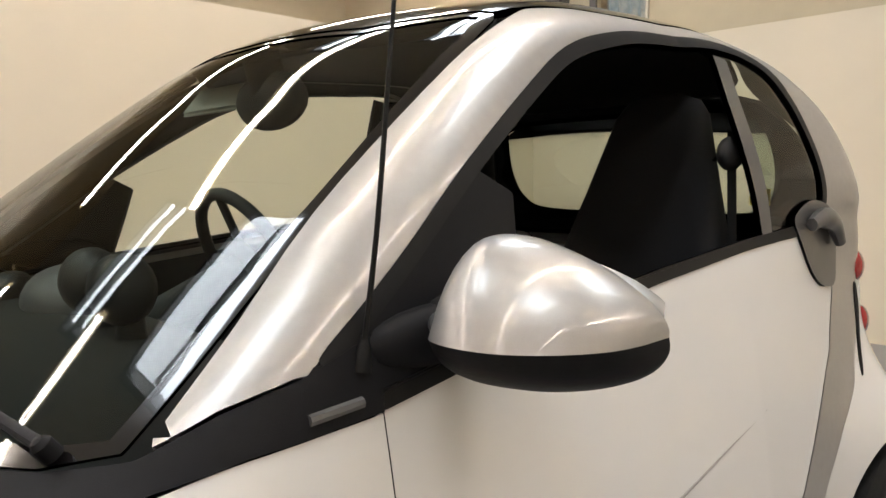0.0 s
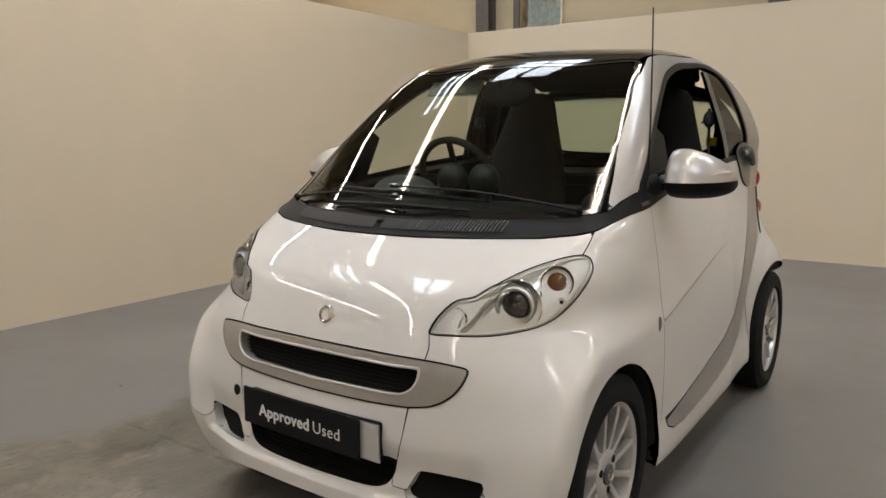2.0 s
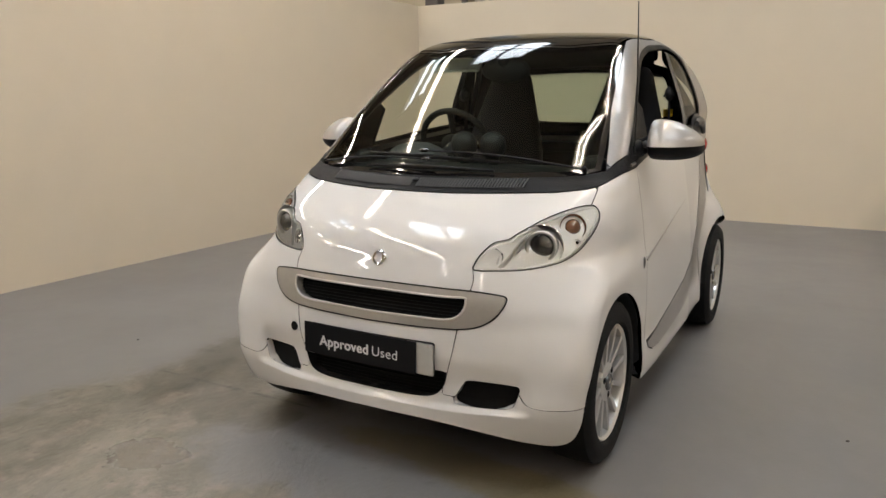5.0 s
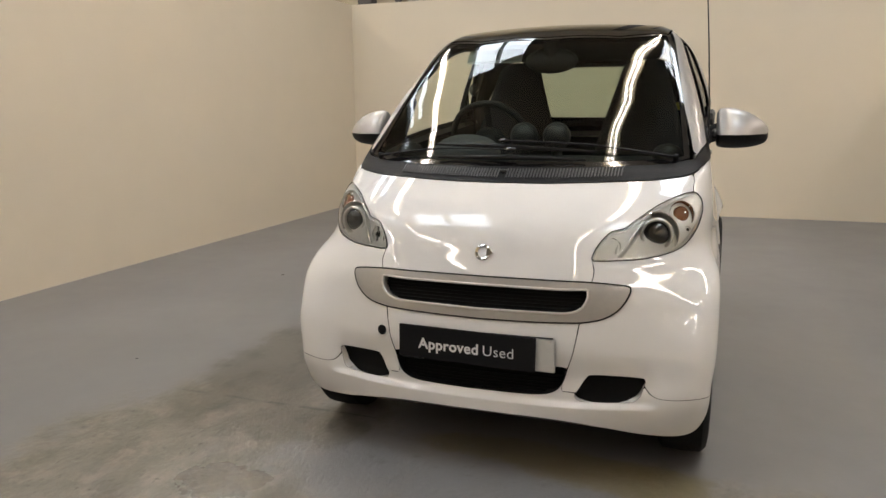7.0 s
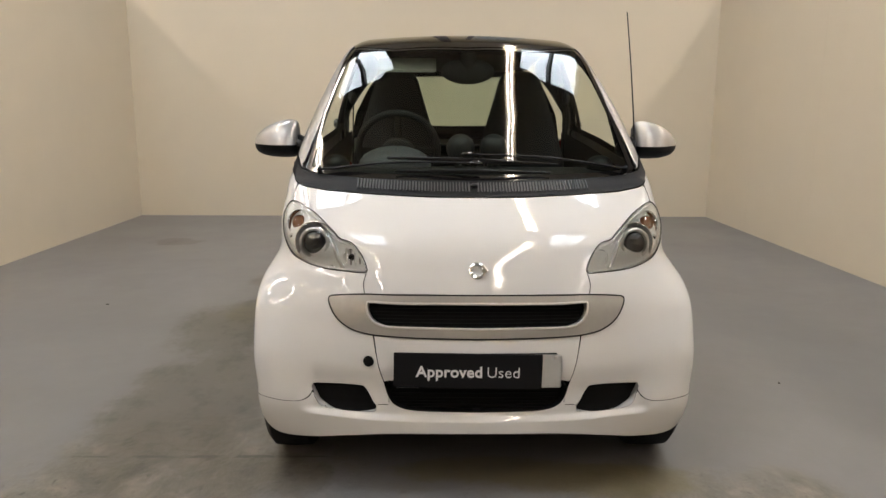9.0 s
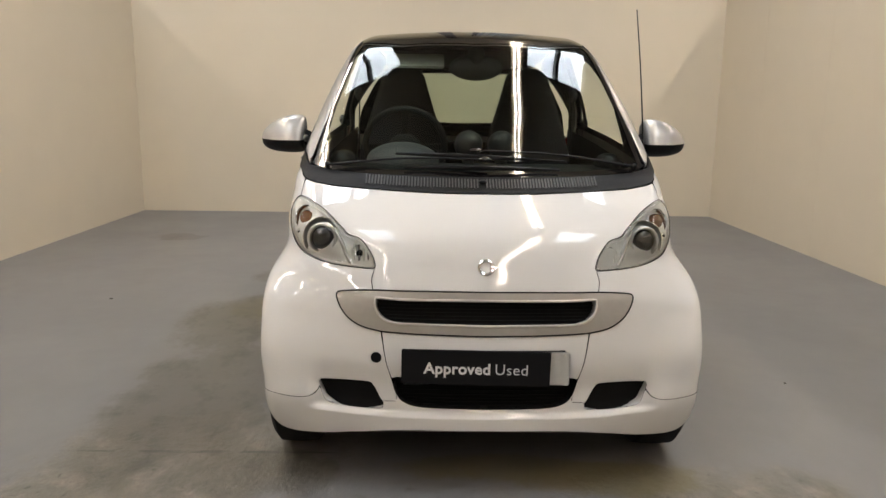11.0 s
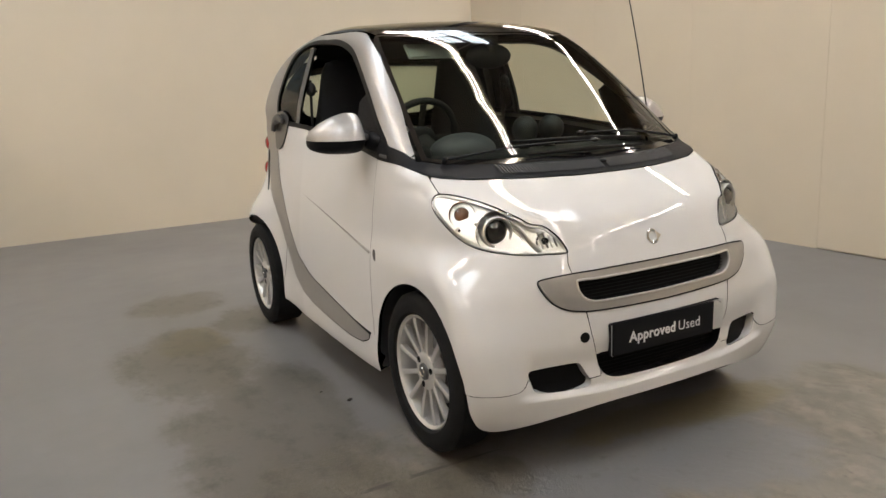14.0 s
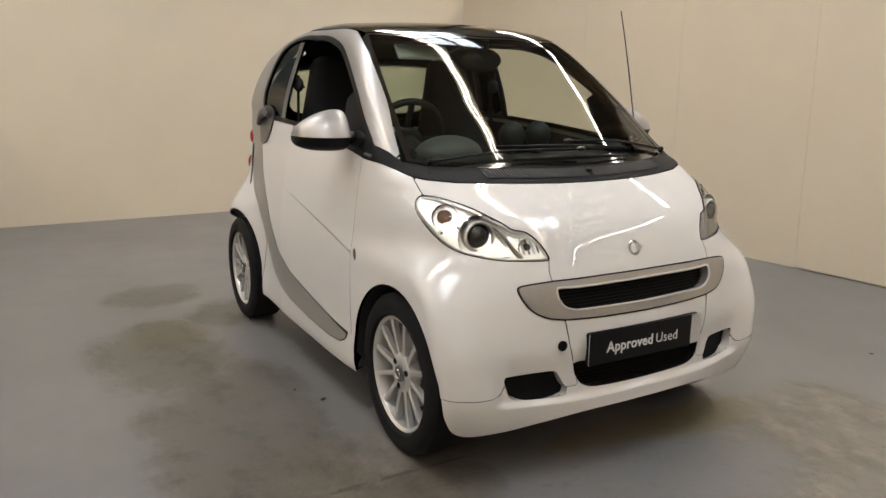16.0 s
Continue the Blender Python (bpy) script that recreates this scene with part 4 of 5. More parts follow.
for s in (1, -1):
    wheel(0.0, 0.633, 0.155, s, 8 if s > 0 else 12)
    wheel(1.867, 0.682, 0.175, s, 3)
    for y, r in ((-0.004, 0.317), (1.867, 0.338)):
        span = (-14, 194) if y < 1 else (72, 194)
        ring = arch(y, 0.288, r, *span, 30)
        rows = [[(s * (q[0] - (0.014 if y < 1 else 0.055)), q[1], q[2]) for q in on_side(ring)], [(s * 0.50, py, pz) for py, pz in ring]]
        bm = loft(rows, closed=False)
        bm.verts.ensure_lookup_table()
        back = [bm.verts.new((s * 0.50, py, pz)) for py, pz in ring]
        bm.faces.new(back)
        part("arch_liner", bm, TRIMDARK, car)

# floor pan, bulkheads
part("floor_pan", box(bmesh.new(), -0.54, 0.54, -0.36, 2.10, 0.165, 0.26, 0.03), TRIMDARK, car)
part("front_bulkhead", box(bmesh.new(), -0.50, 0.50, -0.30, 0.20, 0.25, 0.70, 0.06), MESHBLACK, car)
part("nose_beam", box(bmesh.new(), -0.32, 0.32, -0.34, -0.27, 0.25, 0.60, 0.03), MESHBLACK, car)
part("front_undertray", box(bmesh.new(), -0.50, 0.50, -0.36, -0.20, 0.185, 0.25, 0.02), TRIMDARK, car)
part("luggage_bulkhead", box(bmesh.new(), -0.60, 0.60, 1.62, 1.90, 0.25, 1.02, 0.05), TRIMDARK, car)
for s in (1, -1):
    part("sill_box", box(bmesh.new(), min(s * 0.50, s * 0.70), max(s * 0.50, s * 0.70), 0.36, 1.50, 0.215, 0.34, 0.02), TRIMDARK, car)


# cabin
def dashboard():
    st = []
    for x in np.linspace(-0.60, 0.60, 25):
        sag = 0.22 * (x / 0.6) ** 2
        ring = [(x, -0.02 + sag * 0.75, 0.955), (x, 0.12 + sag * 0.5, 0.985), (x, 0.28 + sag * 0.25, 1.000), (x, 0.40, 0.995), (x, 0.47, 0.965), (x, 0.50, 0.90), (x, 0.47, 0.75), (x, 0.40, 0.60), (x, 0.10, 0.60)]
        st.append(ring)
    return part("dashboard", loft(st), DASH, car, "black moulded dashboard")


dash = dashboard()
for x in (-0.030, 0.100):
    pod = part("instrument_pod", ball((x, 0.30, 1.075), (0.056, 0.050, 0.056)), PODGREY, car, "round black instrument pod")
    part("pod_stem", turned([(0, 0.024), (0.05, 0.020)], (x, 0.31, 0.985), (0, 0, 1), 16), PODGREY, pod)
part("instrument_cluster", ball((-0.290, 0.36, 1.005), (0.145, 0.10, 0.075)), CLUSTER, car, "grey instrument binnacle")
part("air_vent", ball((0.52, 0.30, 1.005), (0.055, 0.05, 0.045)), PODGREY, car)
part("air_vent", ball((-0.52, 0.30, 1.005), (0.055, 0.05, 0.045)), PODGREY, car)


def steering_wheel():
    c, tilt = Vector((-0.295, 0.735, 1.045)), Matrix.Rotation(radians(-66), 4, "X")
    m = Matrix.Translation(c) @ tilt
    ring = np.array([(0.178 * math.cos(t), 0.178 * math.sin(t), 0) for t in np.linspace(0, 2 * np.pi, 49)])
    bm = tube(ring, 0.015, 10)
    bmesh.ops.transform(bm, verts=bm.verts[:], matrix=m)
    w = part("steering_wheel", bm, TRIMDARK, car, "black three-spoke steering wheel")
    bm = ball((0, 0, -0.01), (0.075, 0.065, 0.03))
    bmesh.ops.transform(bm, verts=bm.verts[:], matrix=m)
    part("wheel_boss", bm, TRIMDARK, w)
    for a in (0, 180, 270):
        t = radians(a)
        bm = tube([(0.05 * math.cos(t), 0.05 * math.sin(t), 0), (0.17 * math.cos(t), 0.17 * math.sin(t), 0)], 0.016, 8, 0.5)
        bmesh.ops.transform(bm, verts=bm.verts[:], matrix=m)
        part("wheel_spoke", bm, TRIMDARK, w)
    part("steering_column", tube([(-0.29, 0.42, 0.91), (-0.29, 0.715, 1.035)], 0.04, 12), TRIMDARK, w)


steering_wheel()


def seat(x):
    rows = []
    for z, y, w, d in ((0.50, 1.22, 0.235, 0.06), (0.60, 1.26, 0.250, 0.07), (0.80, 1.32, 0.250, 0.07), (0.98, 1.375, 0.230, 0.065), (1.10, 1.410, 0.200, 0.06), (1.20, 1.435, 0.168, 0.055), (1.32, 1.465, 0.132, 0.05),
                       (1.38, 1.48, 0.115, 0.045), (1.415, 1.488, 0.090, 0.035), (1.43, 1.492, 0.05, 0.02)):
        rows.append([(x + w * np.sign(math.cos(t)) * abs(math.cos(t)) ** 0.6, y + d * np.sign(math.sin(t)) * abs(math.sin(t)) ** 0.7, z) for t in np.linspace(0, 2 * np.pi, 28, endpoint=False)])
    back = part("seat_back", loft(rows), FABRIC, car, "black fabric seat with built-in head restraint")
    rows = []
    for y, w, z, h in ((0.75, 0.20, 0.58, 0.04), (0.80, 0.235, 0.60, 0.06), (1.00, 0.25, 0.59, 0.07), (1.22, 0.24, 0.56, 0.07), (1.28, 0.22, 0.55, 0.05)):
        rows.append([(x + w * np.sign(math.cos(t)) * abs(math.cos(t)) ** 0.6, y, z + h * np.sign(math.sin(t)) * abs(math.sin(t)) ** 0.7) for t in np.linspace(0, 2 * np.pi, 24, endpoint=False)])
    part("seat_cushion", loft(rows), FABRIC, back)
    part("seat_base", box(bmesh.new(), x - 0.2, x + 0.2, 0.82, 1.25, 0.25, 0.54, 0.02), TRIMDARK, back)


seat(-0.335)
seat(0.335)
part("yellow_label", box(bmesh.new(), 0.465, 0.515, 1.683, 1.688, 1.168, 1.208, 0.001), LABEL, car, "small yellow label behind the seats")
part("interior_mirror", ball((0.010, 0.62, 1.385), (0.115, 0.035, 0.055)), TRIMDARK, car, "black interior mirror")
part("mirror_stalk", tube([(0.01, 0.60, 1.47), (0.01, 0.62, 1.40)], 0.035, 12), TRIMDARK, car)
part("sun_visor", box(bmesh.new(), -0.375, -0.125, -0.007, 0.007, -0.045, 0.035, 0.006, Matrix.Translation((0, 0.655, 1.415)) @ Matrix.Rotation(radians(-40), 4, "X")), VISOR, car, "pale grey sun visor")
for s in (1, -1):
    part("seat_belt", tube([(s * 0.56, 1.36, 1.33), (s * 0.57, 1.37, 0.9), (s * 0.58, 1.37, 0.5)], 0.022, 6, 0.15), FABRIC, car)
    reel = part("belt_guide", ball((s * 0.565, 1.345, 1.285), (0.022, 0.045, 0.035)), TRIMDARK, car)
    part("guide_clip", tube([(s * 0.545, 1.315, 1.272), (s * 0.545, 1.365, 1.288)], 0.004, 6), CHROME, reel)

# ---- the room ----
def floor_material():
    m = material("painted_floor", (0.165, 0.160, 0.158), 0.34, vary=0.07, grain=9, bump=0.12, bump_scale=60, spec=0.45)
    nt = m.node_tree
    b = nt.nodes["Principled BSDF"]
    base = b.inputs["Base Color"].links[0].from_socket
    tc = nt.nodes.new("ShaderNodeTexCoord")

    def noise_fac(scale, detail, lo, hi, stretch=(1, 1, 1), rough=0.6):
        mp, n, r = nt.nodes.new("ShaderNodeMapping"), nt.nodes.new("ShaderNodeTexNoise"), nt.nodes.new("ShaderNodeMapRange")
        mp.inputs["Scale"].default_value = stretch
        n.inputs["Scale"].default_value, n.inputs["Detail"].default_value, n.inputs["Roughness"].default_value = scale, detail, rough
        r.inputs["From Min"].default_value, r.inputs["From Max"].default_value = lo, hi
        nt.links.new(tc.outputs["Object"], mp.inputs[0])
        nt.links.new(mp.outputs[0], n.inputs["Vector"])
        nt.links.new(n.outputs["Fac"], r.inputs["Value"])
        return r.outputs[0]

    def pool(x, y, rx, ry):
        """Soft-edged patch of wear on the floor."""
        mp, g, r = nt.nodes.new("ShaderNodeMapping"), nt.nodes.new("ShaderNodeTexGradient"), nt.nodes.new("ShaderNodeMapRange")
        mp.vector_type = "TEXTURE"
        mp.inputs["Location"].default_value, mp.inputs["Scale"].default_value = (x, y, 0), (rx, ry, 1)
        g.gradient_type = "SPHERICAL"
        nt.links.new(tc.outputs["Object"], mp.inputs[0])
        nt.links.new(mp.outputs[0], g.inputs[0])
        r.inputs["From Min"].default_value, r.inputs["From Max"].default_value = 0.0, 0.55
        nt.links.new(g.outputs["Fac"], r.inputs["Value"])
        return r.outputs[0]

    def op(kind, a, c):
        n = nt.nodes.new("ShaderNodeMath")
        n.operation, n.use_clamp = kind, True
        for k, v in enumerate((a, c)):
            if isinstance(v, float):
                n.inputs[k].default_value = v
            else:
                nt.links.new(v, n.inputs[k])
        return n.outputs[0]

    def over(under, fac, colour):
        n = nt.nodes.new("ShaderNodeMix")
        n.data_type = "RGBA"
        nt.links.new(fac, n.inputs[0])
        nt.links.new(under, n.inputs[6])
        n.inputs[7].default_value = (*colour, 1)
        return n.outputs[2]

    def over_value(under, fac, value):
        n = nt.nodes.new("ShaderNodeMix")
        nt.links.new(fac, n.inputs[0])
        nt.links.new(under, n.inputs[2])
        n.inputs[3].default_value = value
        return n.outputs[0]

    def largest(*values):
        out = values[0]
        for v in values[1:]:
            out = op("MAXIMUM", out, v)
        return out

    def ragged(area, scale, spread, stretch=(1, 1, 1)):
        """The patch with an uneven, broken edge."""
        s = op("ADD", op("MULTIPLY", area, 0.55), op("MULTIPLY", noise_fac(scale, 10, 0.28, 0.72, stretch, 0.70), spread + 0.35))
        r = nt.nodes.new("ShaderNodeMapRange")
        r.interpolation_type = "SMOOTHSTEP"
        r.inputs["From Min"].default_value, r.inputs["From Max"].default_value = 0.40, 0.86
        nt.links.new(s, r.inputs["Value"])
        return op("MULTIPLY", r.outputs[0], op("MULTIPLY", area, 3.0))

    # bare concrete where the paint has gone
    front = largest(pool(-0.95, -0.70, 0.85, 1.05), pool(-0.1, -1.05, 1.1, 0.75), pool(0.72, -0.72, 0.75, 0.60), pool(-1.05, -1.5, 0.9, 0.9), pool(0.2, -1.7, 1.4, 0.9))
    bare = ragged(front, 2.2, 0.45, (1.15, 1, 1))
    col = over(base, op("MULTIPLY", bare, 0.92), (0.165, 0.150, 0.118))
    drag = noise_fac(3.6, 10, 0.42, 0.60, (1.35, 0.95, 1), 0.72)
    col = over(col, op("MULTIPLY", op("MULTIPLY", bare, drag), 0.92), (0.098, 0.087, 0.066))
    col = over(col, op("MULTIPLY", op("MULTIPLY", bare, noise_fac(7.0, 9, 0.50, 0.66, (1.25, 1, 1), 0.72)), 0.85), (0.245, 0.208, 0.170))
    pits = op("MULTIPLY", bare, noise_fac(26.0, 6, 0.60, 0.68, (1.7, 1, 1), 0.6))
    col = over(col, op("MULTIPLY", pits, 0.95), (0.050, 0.044, 0.032))
    # smooth bluish filler before the bumper
    fill = ragged(largest(pool(-0.28, -0.50, 0.58, 0.36), pool(0.10, -0.58, 0.52, 0.34)), 3.0, 0.45)
    col = over(col, op("MULTIPLY", fill, 0.85), (0.150, 0.152, 0.158))
    col = over(col, op("MULTIPLY", op("MULTIPLY", fill, noise_fac(14.0, 6, 0.60, 0.70)), 0.55), (0.075, 0.070, 0.062))
    # oily olive stains under the nose and beside the car
    oil = ragged(largest(pool(0.42, -0.33, 0.42, 0.14), pool(0.05, -0.26, 0.40, 0.12), pool(-1.20, 1.75, 0.22, 0.30)), 4.0, 0.5)
    col = over(col, op("MULTIPLY", oil, 0.75), (0.135, 0.108, 0.040))
    soil = ragged(largest(pool(-1.16, 0.35, 0.42, 0.95), pool(-0.96, 0.85, 0.22, 0.45), pool(-1.28, 1.45, 0.40, 0.70), pool(-0.85, 2.0, 0.25, 0.35), pool(-1.15, 2.6, 0.35, 0.35), pool(-0.72, -0.30, 0.30, 0.22), pool(-2.54, 4.14, 0.30, 0.22)), 2.6, 0.5, (1.4, 1, 1))
    col = over(col, op("MULTIPLY", soil, 0.70), (0.080, 0.070, 0.050))
    col = over(col, op("MULTIPLY", op("MULTIPLY", soil, noise_fac(5.0, 9, 0.50, 0.66, (1.5, 1, 1), 0.72)), 0.9), (0.048, 0.046, 0.036))
    # joint between two pours
    joint = op("MULTIPLY", op("MULTIPLY", pool(-0.95, -0.155, 0.55, 0.012), 2.0), noise_fac(6.0, 5, 0.40, 0.50))
    col = over(col, op("MULTIPLY", joint, 0.8), (0.040, 0.036, 0.028))
    col = over(col, op("MULTIPLY", noise_fac(0.7, 6, 0.48, 0.76), 0.30), (0.205, 0.200, 0.195))
    col = over(col, op("MULTIPLY", noise_fac(1.1, 5, 0.38, 0.80, (1, 1, 1), 0.6), 0.25), (0.115, 0.110, 0.100))
    nt.links.new(col, b.inputs["Base Color"])
    rr = nt.nodes.new("ShaderNodeMapRange")
    rr.inputs["To Min"].default_value, rr.inputs["To Max"].default_value = 0.295, 0.38
    nt.links.new(noise_fac(1.2, 3, 0.25, 0.75), rr.inputs["Value"])
    wet = ragged(pool(-0.77, -0.76, 0.19, 0.15), 9.0, 0.45)
    rough = over_value(rr.outputs[0], bare, 0.40)
    nt.links.new(over_value(rough, wet, 0.12), b.inputs["Roughness"])
    # coarse relief of the bare ground
    relief = op("ADD", op("MULTIPLY", bare, op("MULTIPLY", noise_fac(22.0, 9, 0.2, 0.8, (1.6, 1, 1), 0.7), 0.8)), op("MULTIPLY", wet, op("MULTIPLY", noise_fac(34.0, 5, 0.2, 0.8), 0.5)))
    bp = nt.nodes.new("ShaderNodeBump")
    bp.inputs["Strength"].default_value, bp.inputs["Distance"].default_value = 0.55, 0.006
    nt.links.new(relief, bp.inputs["Height"])
    nt.links.new(b.inputs["Normal"].links[0].from_socket, bp.inputs["Normal"])
    nt.links.new(bp.outputs["Normal"], b.inputs["Normal"])
    return m


FLOOR = floor_material()
WALL = material("cream_wall_paint", (0.66, 0.575, 0.44), 0.62, vary=0.025, grain=3, bump=0.12, bump_scale=120)
CLADDING = material("warehouse_cladding", (0.50, 0.42, 0.28), 0.6, vary=0.06, grain=6)
CEILING_PAINT = material("warehouse_roof", (0.46, 0.43, 0.37), 0.8, vary=0.15, grain=4)
STEEL = material("dark_steel", (0.10, 0.085, 0.075), 0.5, vary=0.2, grain=20)
FRAME = material("skylight_frame", (0.10, 0.10, 0.10), 0.5, vary=0.1, grain=20)
TRAY = material("batten_tray", (0.72, 0.62, 0.36), 0.4, vary=0.04, grain=30)
TUBE = glow("fluorescent_tube", (1.0, 0.912, 0.885), 37.5)
DUST = material("floor_debris", (0.03, 0.025, 0.02), 0.8, vary=0.3, grain=200)
LEFT, RIGHT, BACK, TOP = -3.535, 3.085, 5.85, 2.45
OUT_L, OUT_R, OUT_F, OUT_B = -7.2, 8.0, -9.5, 6.22


def structure(name, bm, mat, label=""):
    return tagged(part(name, bm, mat, None, label, smooth=False), label, "", "", "structure")


structure("floor", box(bmesh.new(), OUT_L, OUT_R, OUT_F, OUT_B, -0.2, 0.0), FLOOR, "grey painted concrete floor worn bare before the car")
structure("wall_west", box(bmesh.new(), LEFT - 0.12, LEFT, -9.4, BACK, 0.0, TOP), WALL, "smooth cream-painted partition wall")
structure("wall_north", box(bmesh.new(), LEFT - 0.12, RIGHT + 0.12, BACK, BACK + 0.12, 0.0, TOP + 0.002), WALL, "smooth cream-painted partition wall")
east = structure("wall_east", box(bmesh.new(), RIGHT + 0.012, RIGHT + 0.12, -9.4, BACK, 0.0, TOP - 0.004), WALL, "cream-painted partition wall of boards")
edges = [BACK] + [y for y in np.arange(4.76, -9.4, -1.22)]
for a, b in zip(edges[:-1], edges[1:]):
    bottom = 0.0 if b > 1.0 else 0.010
    part("board", box(bmesh.new(), RIGHT, RIGHT + 0.012, b + 0.0006, a - 0.0006, bottom, TOP, 0.0008), WALL, east, smooth=False)


def outer_wall(name, x0, x1, y0, y1, openings=()):
    """A tall outer wall with window openings through it (rows of along, along, low, high)."""
    bm = bmesh.new()
    along_x = (x1 - x0) > (y1 - y0)
    a0, a1 = (x0, x1) if along_x else (y0, y1)

    def slab(p, q, lo, hi):
        if along_x:
            box(bm, p, q, y0, y1, lo, hi)
        else:
            box(bm, x0, x1, p, q, lo, hi)

    at = a0
    for p, q, lo, hi in sorted(openings):
        slab(at, p, 0.0, CEILING)
        slab(p, q, 0.0, lo)
        slab(p, q, hi, CEILING)
        at = q
    slab(at, a1, 0.0, CEILING)
    return structure(name, bm, CLADDING, "tall cream-clad warehouse wall")


WINDOWS = [(-3.02, -2.47, 2.3, 4.6), (0.36, 1.00, 2.3, 4.6)]
outer_wall("wall_outer_north", OUT_L, OUT_R, OUT_B, OUT_B + 0.2, WINDOWS[:2])
outer_wall("wall_outer_south", OUT_L, OUT_R, OUT_F - 0.2, OUT_F)
outer_wall("wall_outer_west", OUT_L - 0.2, OUT_L, OUT_F, OUT_B)
outer_wall("wall_outer_east", OUT_R, OUT_R + 0.2, OUT_F, OUT_B)


def translucent_sheet(index, x0, x1, z0, z1):
    """Corrugated translucent sheeting in a window opening."""
    m = bpy.data.materials.new("translucent_sheet")
    m.use_nodes = True
    nt = m.node_tree
    nt.nodes.remove(nt.nodes["Principled BSDF"])
    t, d, x = nt.nodes.new("ShaderNodeBsdfTranslucent"), nt.nodes.new("ShaderNodeBsdfTransparent"), nt.nodes.new("ShaderNodeMixShader")
    t.inputs[0].default_value, d.inputs[0].default_value = (0.95, 0.82, 0.62, 1), (0.70, 0.58, 0.42, 1)
    n = nt.nodes.new("ShaderNodeTexNoise")
    n.inputs["Scale"].default_value, n.inputs["Detail"].default_value = 9.0, 6
    tc = nt.nodes.new("ShaderNodeTexCoord")
    nt.links.new(tc.outputs["Object"], n.inputs["Vector"])
    nt.links.new(n.outputs["Fac"], x.inputs[0])
    nt.links.new(t.outputs[0], x.inputs[1])
    nt.links.new(d.outputs[0], x.inputs[2])
    nt.links.new(x.outputs[0], nt.nodes["Material Output"].inputs["Surface"])
    xs = np.linspace(x0, x1, 60)
    rows = [[(x_, OUT_B + 0.08 + 0.025 * math.sin(x_ * 2 * np.pi / 0.12), z) for x_ in xs] for z in (z0, z1)]
    ob = structure(f"window_{index}", loft(rows, closed=False), m, "corrugated translucent window sheeting high in the wall")
    part("window_frame", box(bmesh.new(), x0 - 0.08, x0, OUT_B - 0.03, OUT_B, z0, z1, 0.004), STEEL, ob)
    part("window_frame", box(bmesh.new(), x1, x1 + 0.03, OUT_B - 0.03, OUT_B, z0, z1, 0.004), WALL, ob)


for k, (a, b, lo, hi) in enumerate(WINDOWS[:2]):
    translucent_sheet(k + 1, a, b, lo, hi)


def steel_column(x, y):
    bm = bmesh.new()
    box(bm, x - 0.09, x + 0.09, y - 0.09, y - 0.078, 0.0, CEILING)
    box(bm, x - 0.09, x + 0.09, y + 0.078, y + 0.09, 0.0, CEILING)
    box(bm, x - 0.006, x + 0.006, y - 0.078, y + 0.078, 0.0, CEILING)
    return tagged(part("steel_column", bm, STEEL, None, smooth=False), "dark brown steel I-section column against the cladding", "column", "steel columns")


for x in (-3.45, -0.08, 3.4):
    steel_column(x, OUT_B - 0.095)

# roof with its skylights
SL = 1.05
xs = sorted({OUT_L, OUT_R, *[x + d for x, w in SKYLIGHT_X.items() for d in (-w, w)]})
ys = sorted({OUT_F, OUT_B, *[y + d for y in SKYLIGHT_Y for d in (-SL, SL)]})
bm = bmesh.new()
for xa, xb in zip(xs[:-1], xs[1:]):
    for ya, yb in zip(ys[:-1], ys[1:]):
        cx, cy = (xa + xb) / 2, (ya + yb) / 2
        if not any(abs(cx - x) < w and abs(cy - y) < SL for x, w in SKYLIGHT_X.items() for y in SKYLIGHT_Y):
            box(bm, xa, xb, ya, yb, CEILING, CEILING + 0.2)
structure("ceiling", bm, CEILING_PAINT, "dark underside of the warehouse roof")
n_sky = 0
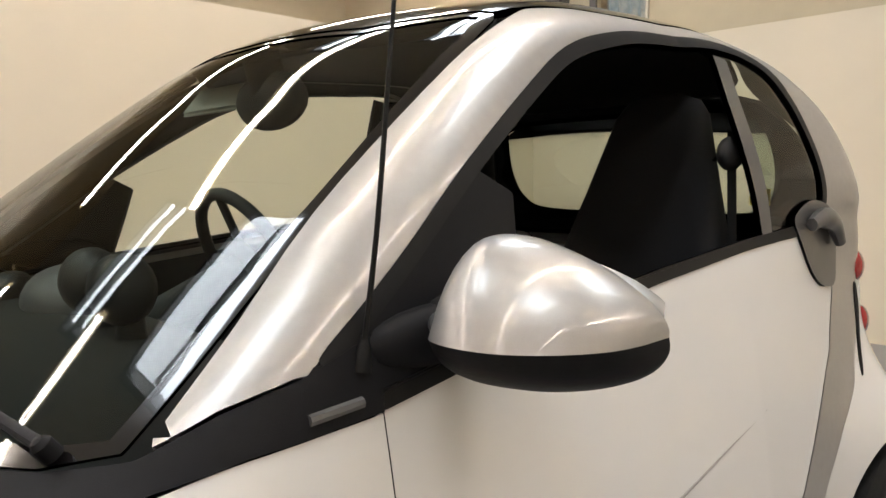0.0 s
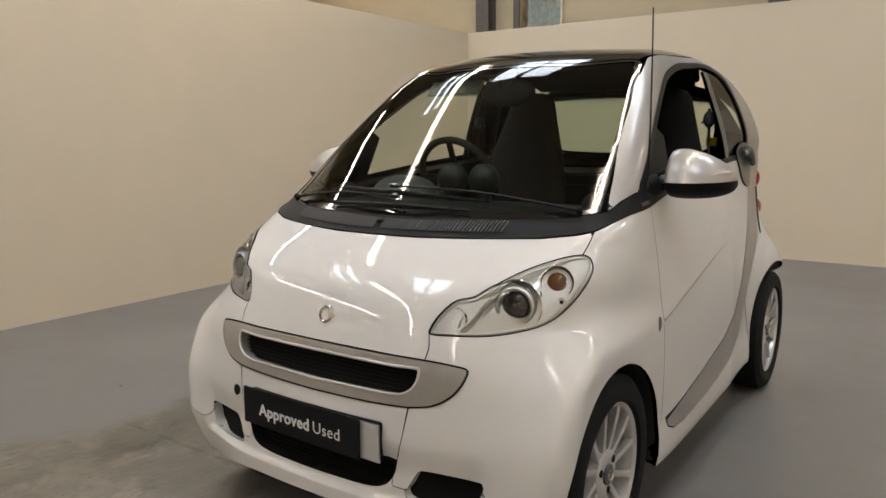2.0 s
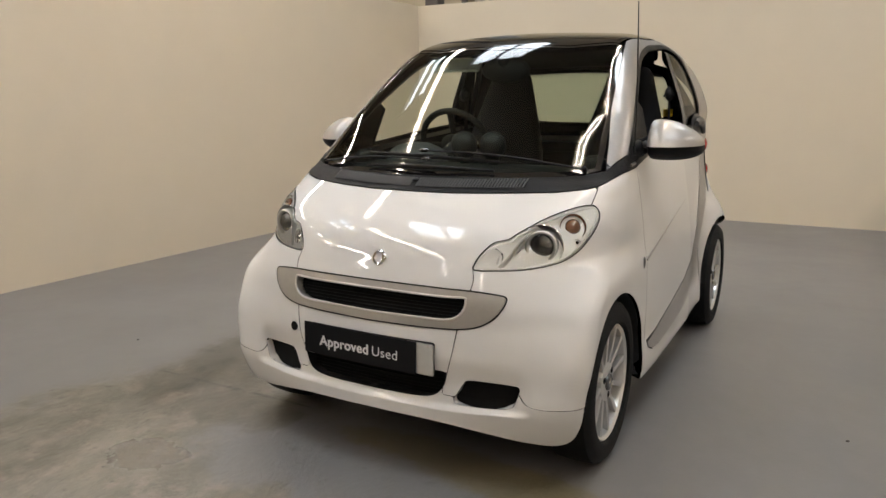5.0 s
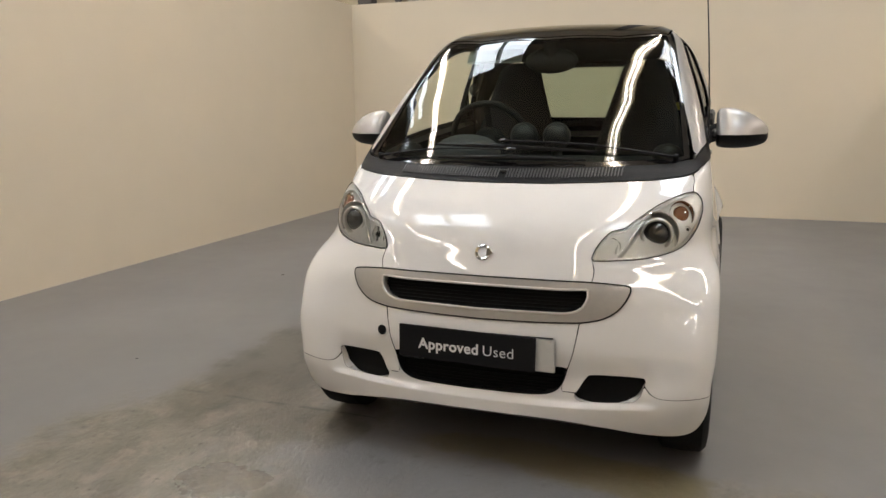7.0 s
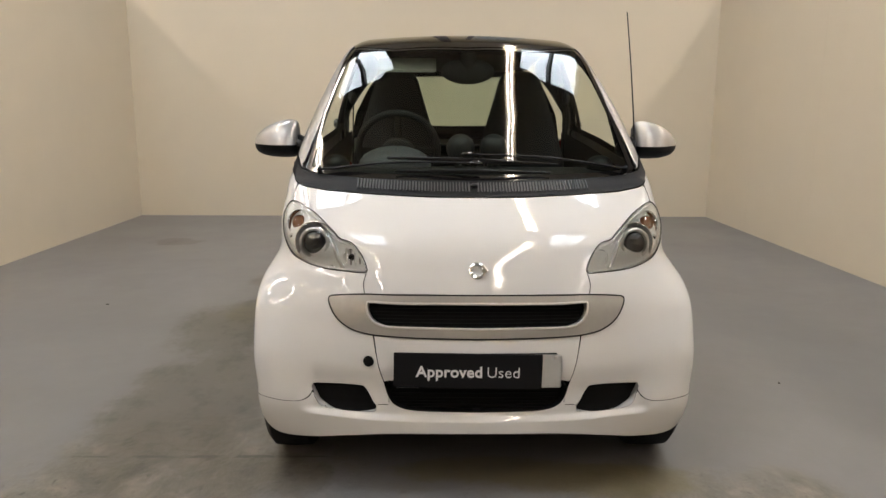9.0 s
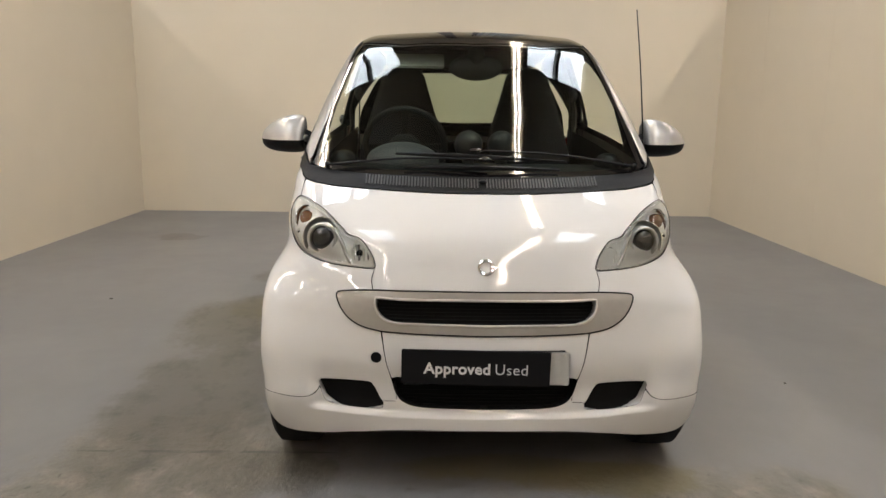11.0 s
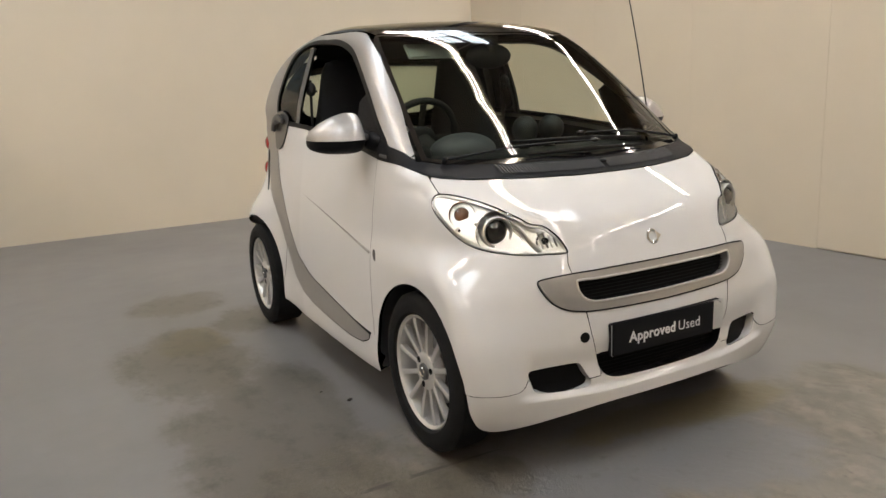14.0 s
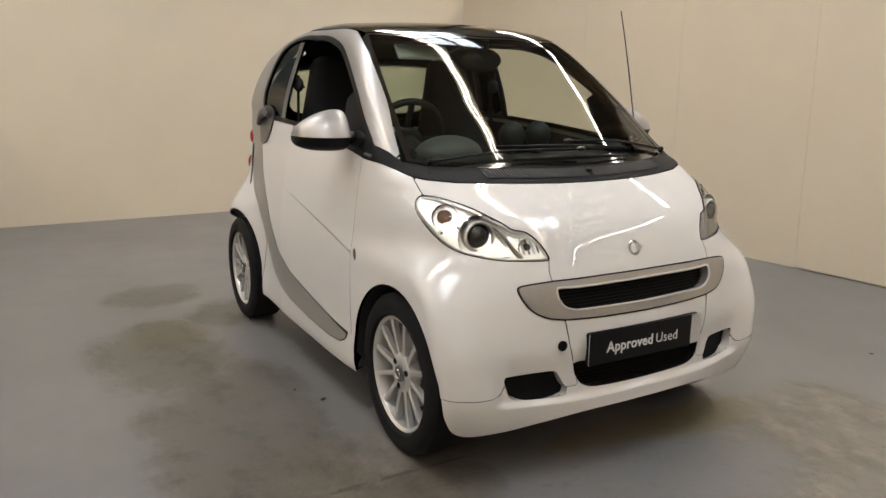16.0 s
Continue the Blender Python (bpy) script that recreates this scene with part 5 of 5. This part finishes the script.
for x, SW in SKYLIGHT_X.items():
    for y in SKYLIGHT_Y:
        n_sky += 1
        bm = bmesh.new()
        box(bm, x - SW, x - SW + 0.05, y - SL, y + SL, CEILING - 0.03, CEILING + 0.12)
        box(bm, x + SW - 0.05, x + SW, y - SL, y + SL, CEILING - 0.03, CEILING + 0.12)
        box(bm, x - 0.03, x + 0.03, y - SL, y + SL, CEILING - 0.03, CEILING + 0.12)
        box(bm, x - SW + 0.05, x - 0.03, y - SL, y - SL + 0.05, CEILING - 0.03, CEILING + 0.12)
        box(bm, x + 0.03, x + SW - 0.05, y - SL, y - SL + 0.05, CEILING - 0.03, CEILING + 0.12)
        box(bm, x - SW + 0.05, x - 0.03, y + SL - 0.05, y + SL, CEILING - 0.03, CEILING + 0.12)
        box(bm, x + 0.03, x + SW - 0.05, y + SL - 0.05, y + SL, CEILING - 0.03, CEILING + 0.12)
        structure(f"window_{n_sky + 2}", bm, FRAME, "two-pane skylight in the roof")
        data = bpy.data.lights.new("skylight", "AREA")
        data.shape, data.size, data.size_y, data.energy, data.color = "RECTANGLE", 2 * SW, 2 * SL, SKYLIGHT_POWER * 4 * SW / 0.8, (0.86, 0.93, 1.0)
        lamp = new("skylight", data)
        lamp.location = (x, y, CEILING + 0.16)


# fluorescent battens
def batten(x, y0, y1):
    z = TUBE_HEIGHT
    bm = bmesh.new()
    ring = [(-0.095, 0.008), (-0.082, 0.016), (-0.03, 0.055), (0.03, 0.055), (0.082, 0.016), (0.095, 0.008), (0.085, 0.032), (0.04, 0.078), (-0.04, 0.078), (-0.085, 0.032)]
    tray = part("batten_light", loft([[(x + a, y, z + h) for a, h in ring] for y in (y0, y1)]), TRAY, None, smooth=False)
    tagged(tray, "long fluorescent batten with cream reflector hung below the roof", "ceiling light", "fluorescent battens")
    for dx in (-0.034, 0.034):
        part("tube", turned([(0, 0.017), (y1 - y0 - 0.08, 0.017)], (x + dx, y0 + 0.04, z + 0.015), (0, 1, 0), 10), TUBE, tray)
    solid = [y for y in np.arange(y0 + 0.2, y1 - 0.1, 0.2) if not any(abs(x - a) < 1.1 and abs(y - b) < 1.05 for a in SKYLIGHT_X for b in SKYLIGHT_Y)]
    for y in (solid[0], solid[-1]):
        part("hanger", tube([(x, y, z + 0.09), (x, y, CEILING + 0.02)], 0.006, 6), STEEL, tray)


for x in TUBE_ROWS:
    for y0, y1 in ((-7.2, -5.3), (-5.1, -1.40), (-0.25, 3.45), (3.75, 5.9)):
        if -4 < x < 4 and y0 < 3.7 or abs(x) > 4:
            batten(x, y0, y1)

# small debris on the floor
for x, y, r in ((-0.778, 0.547, 0.012), (1.75, -0.25, 0.008), (1.45, 0.55, 0.007), (-2.2, 1.9, 0.010), (-0.85, 0.70, 0.006), (1.25, -0.95, 0.006), (-1.9, 0.1, 0.006)):
    bm = bmesh.new()
    bmesh.ops.create_icosphere(bm, subdivisions=1, radius=1.0)
    bmesh.ops.transform(bm, verts=bm.verts[:], matrix=Matrix.Translation((x, y, r * 0.22)) @ Matrix.Rotation(x * 3, 4, "Z") @ Matrix.Diagonal((r * 1.5, r, r * 0.25, 1)))
    tagged(part("debris", bm, DUST, None), "tiny dark crumb of dirt on the floor", "debris", "floor debris")
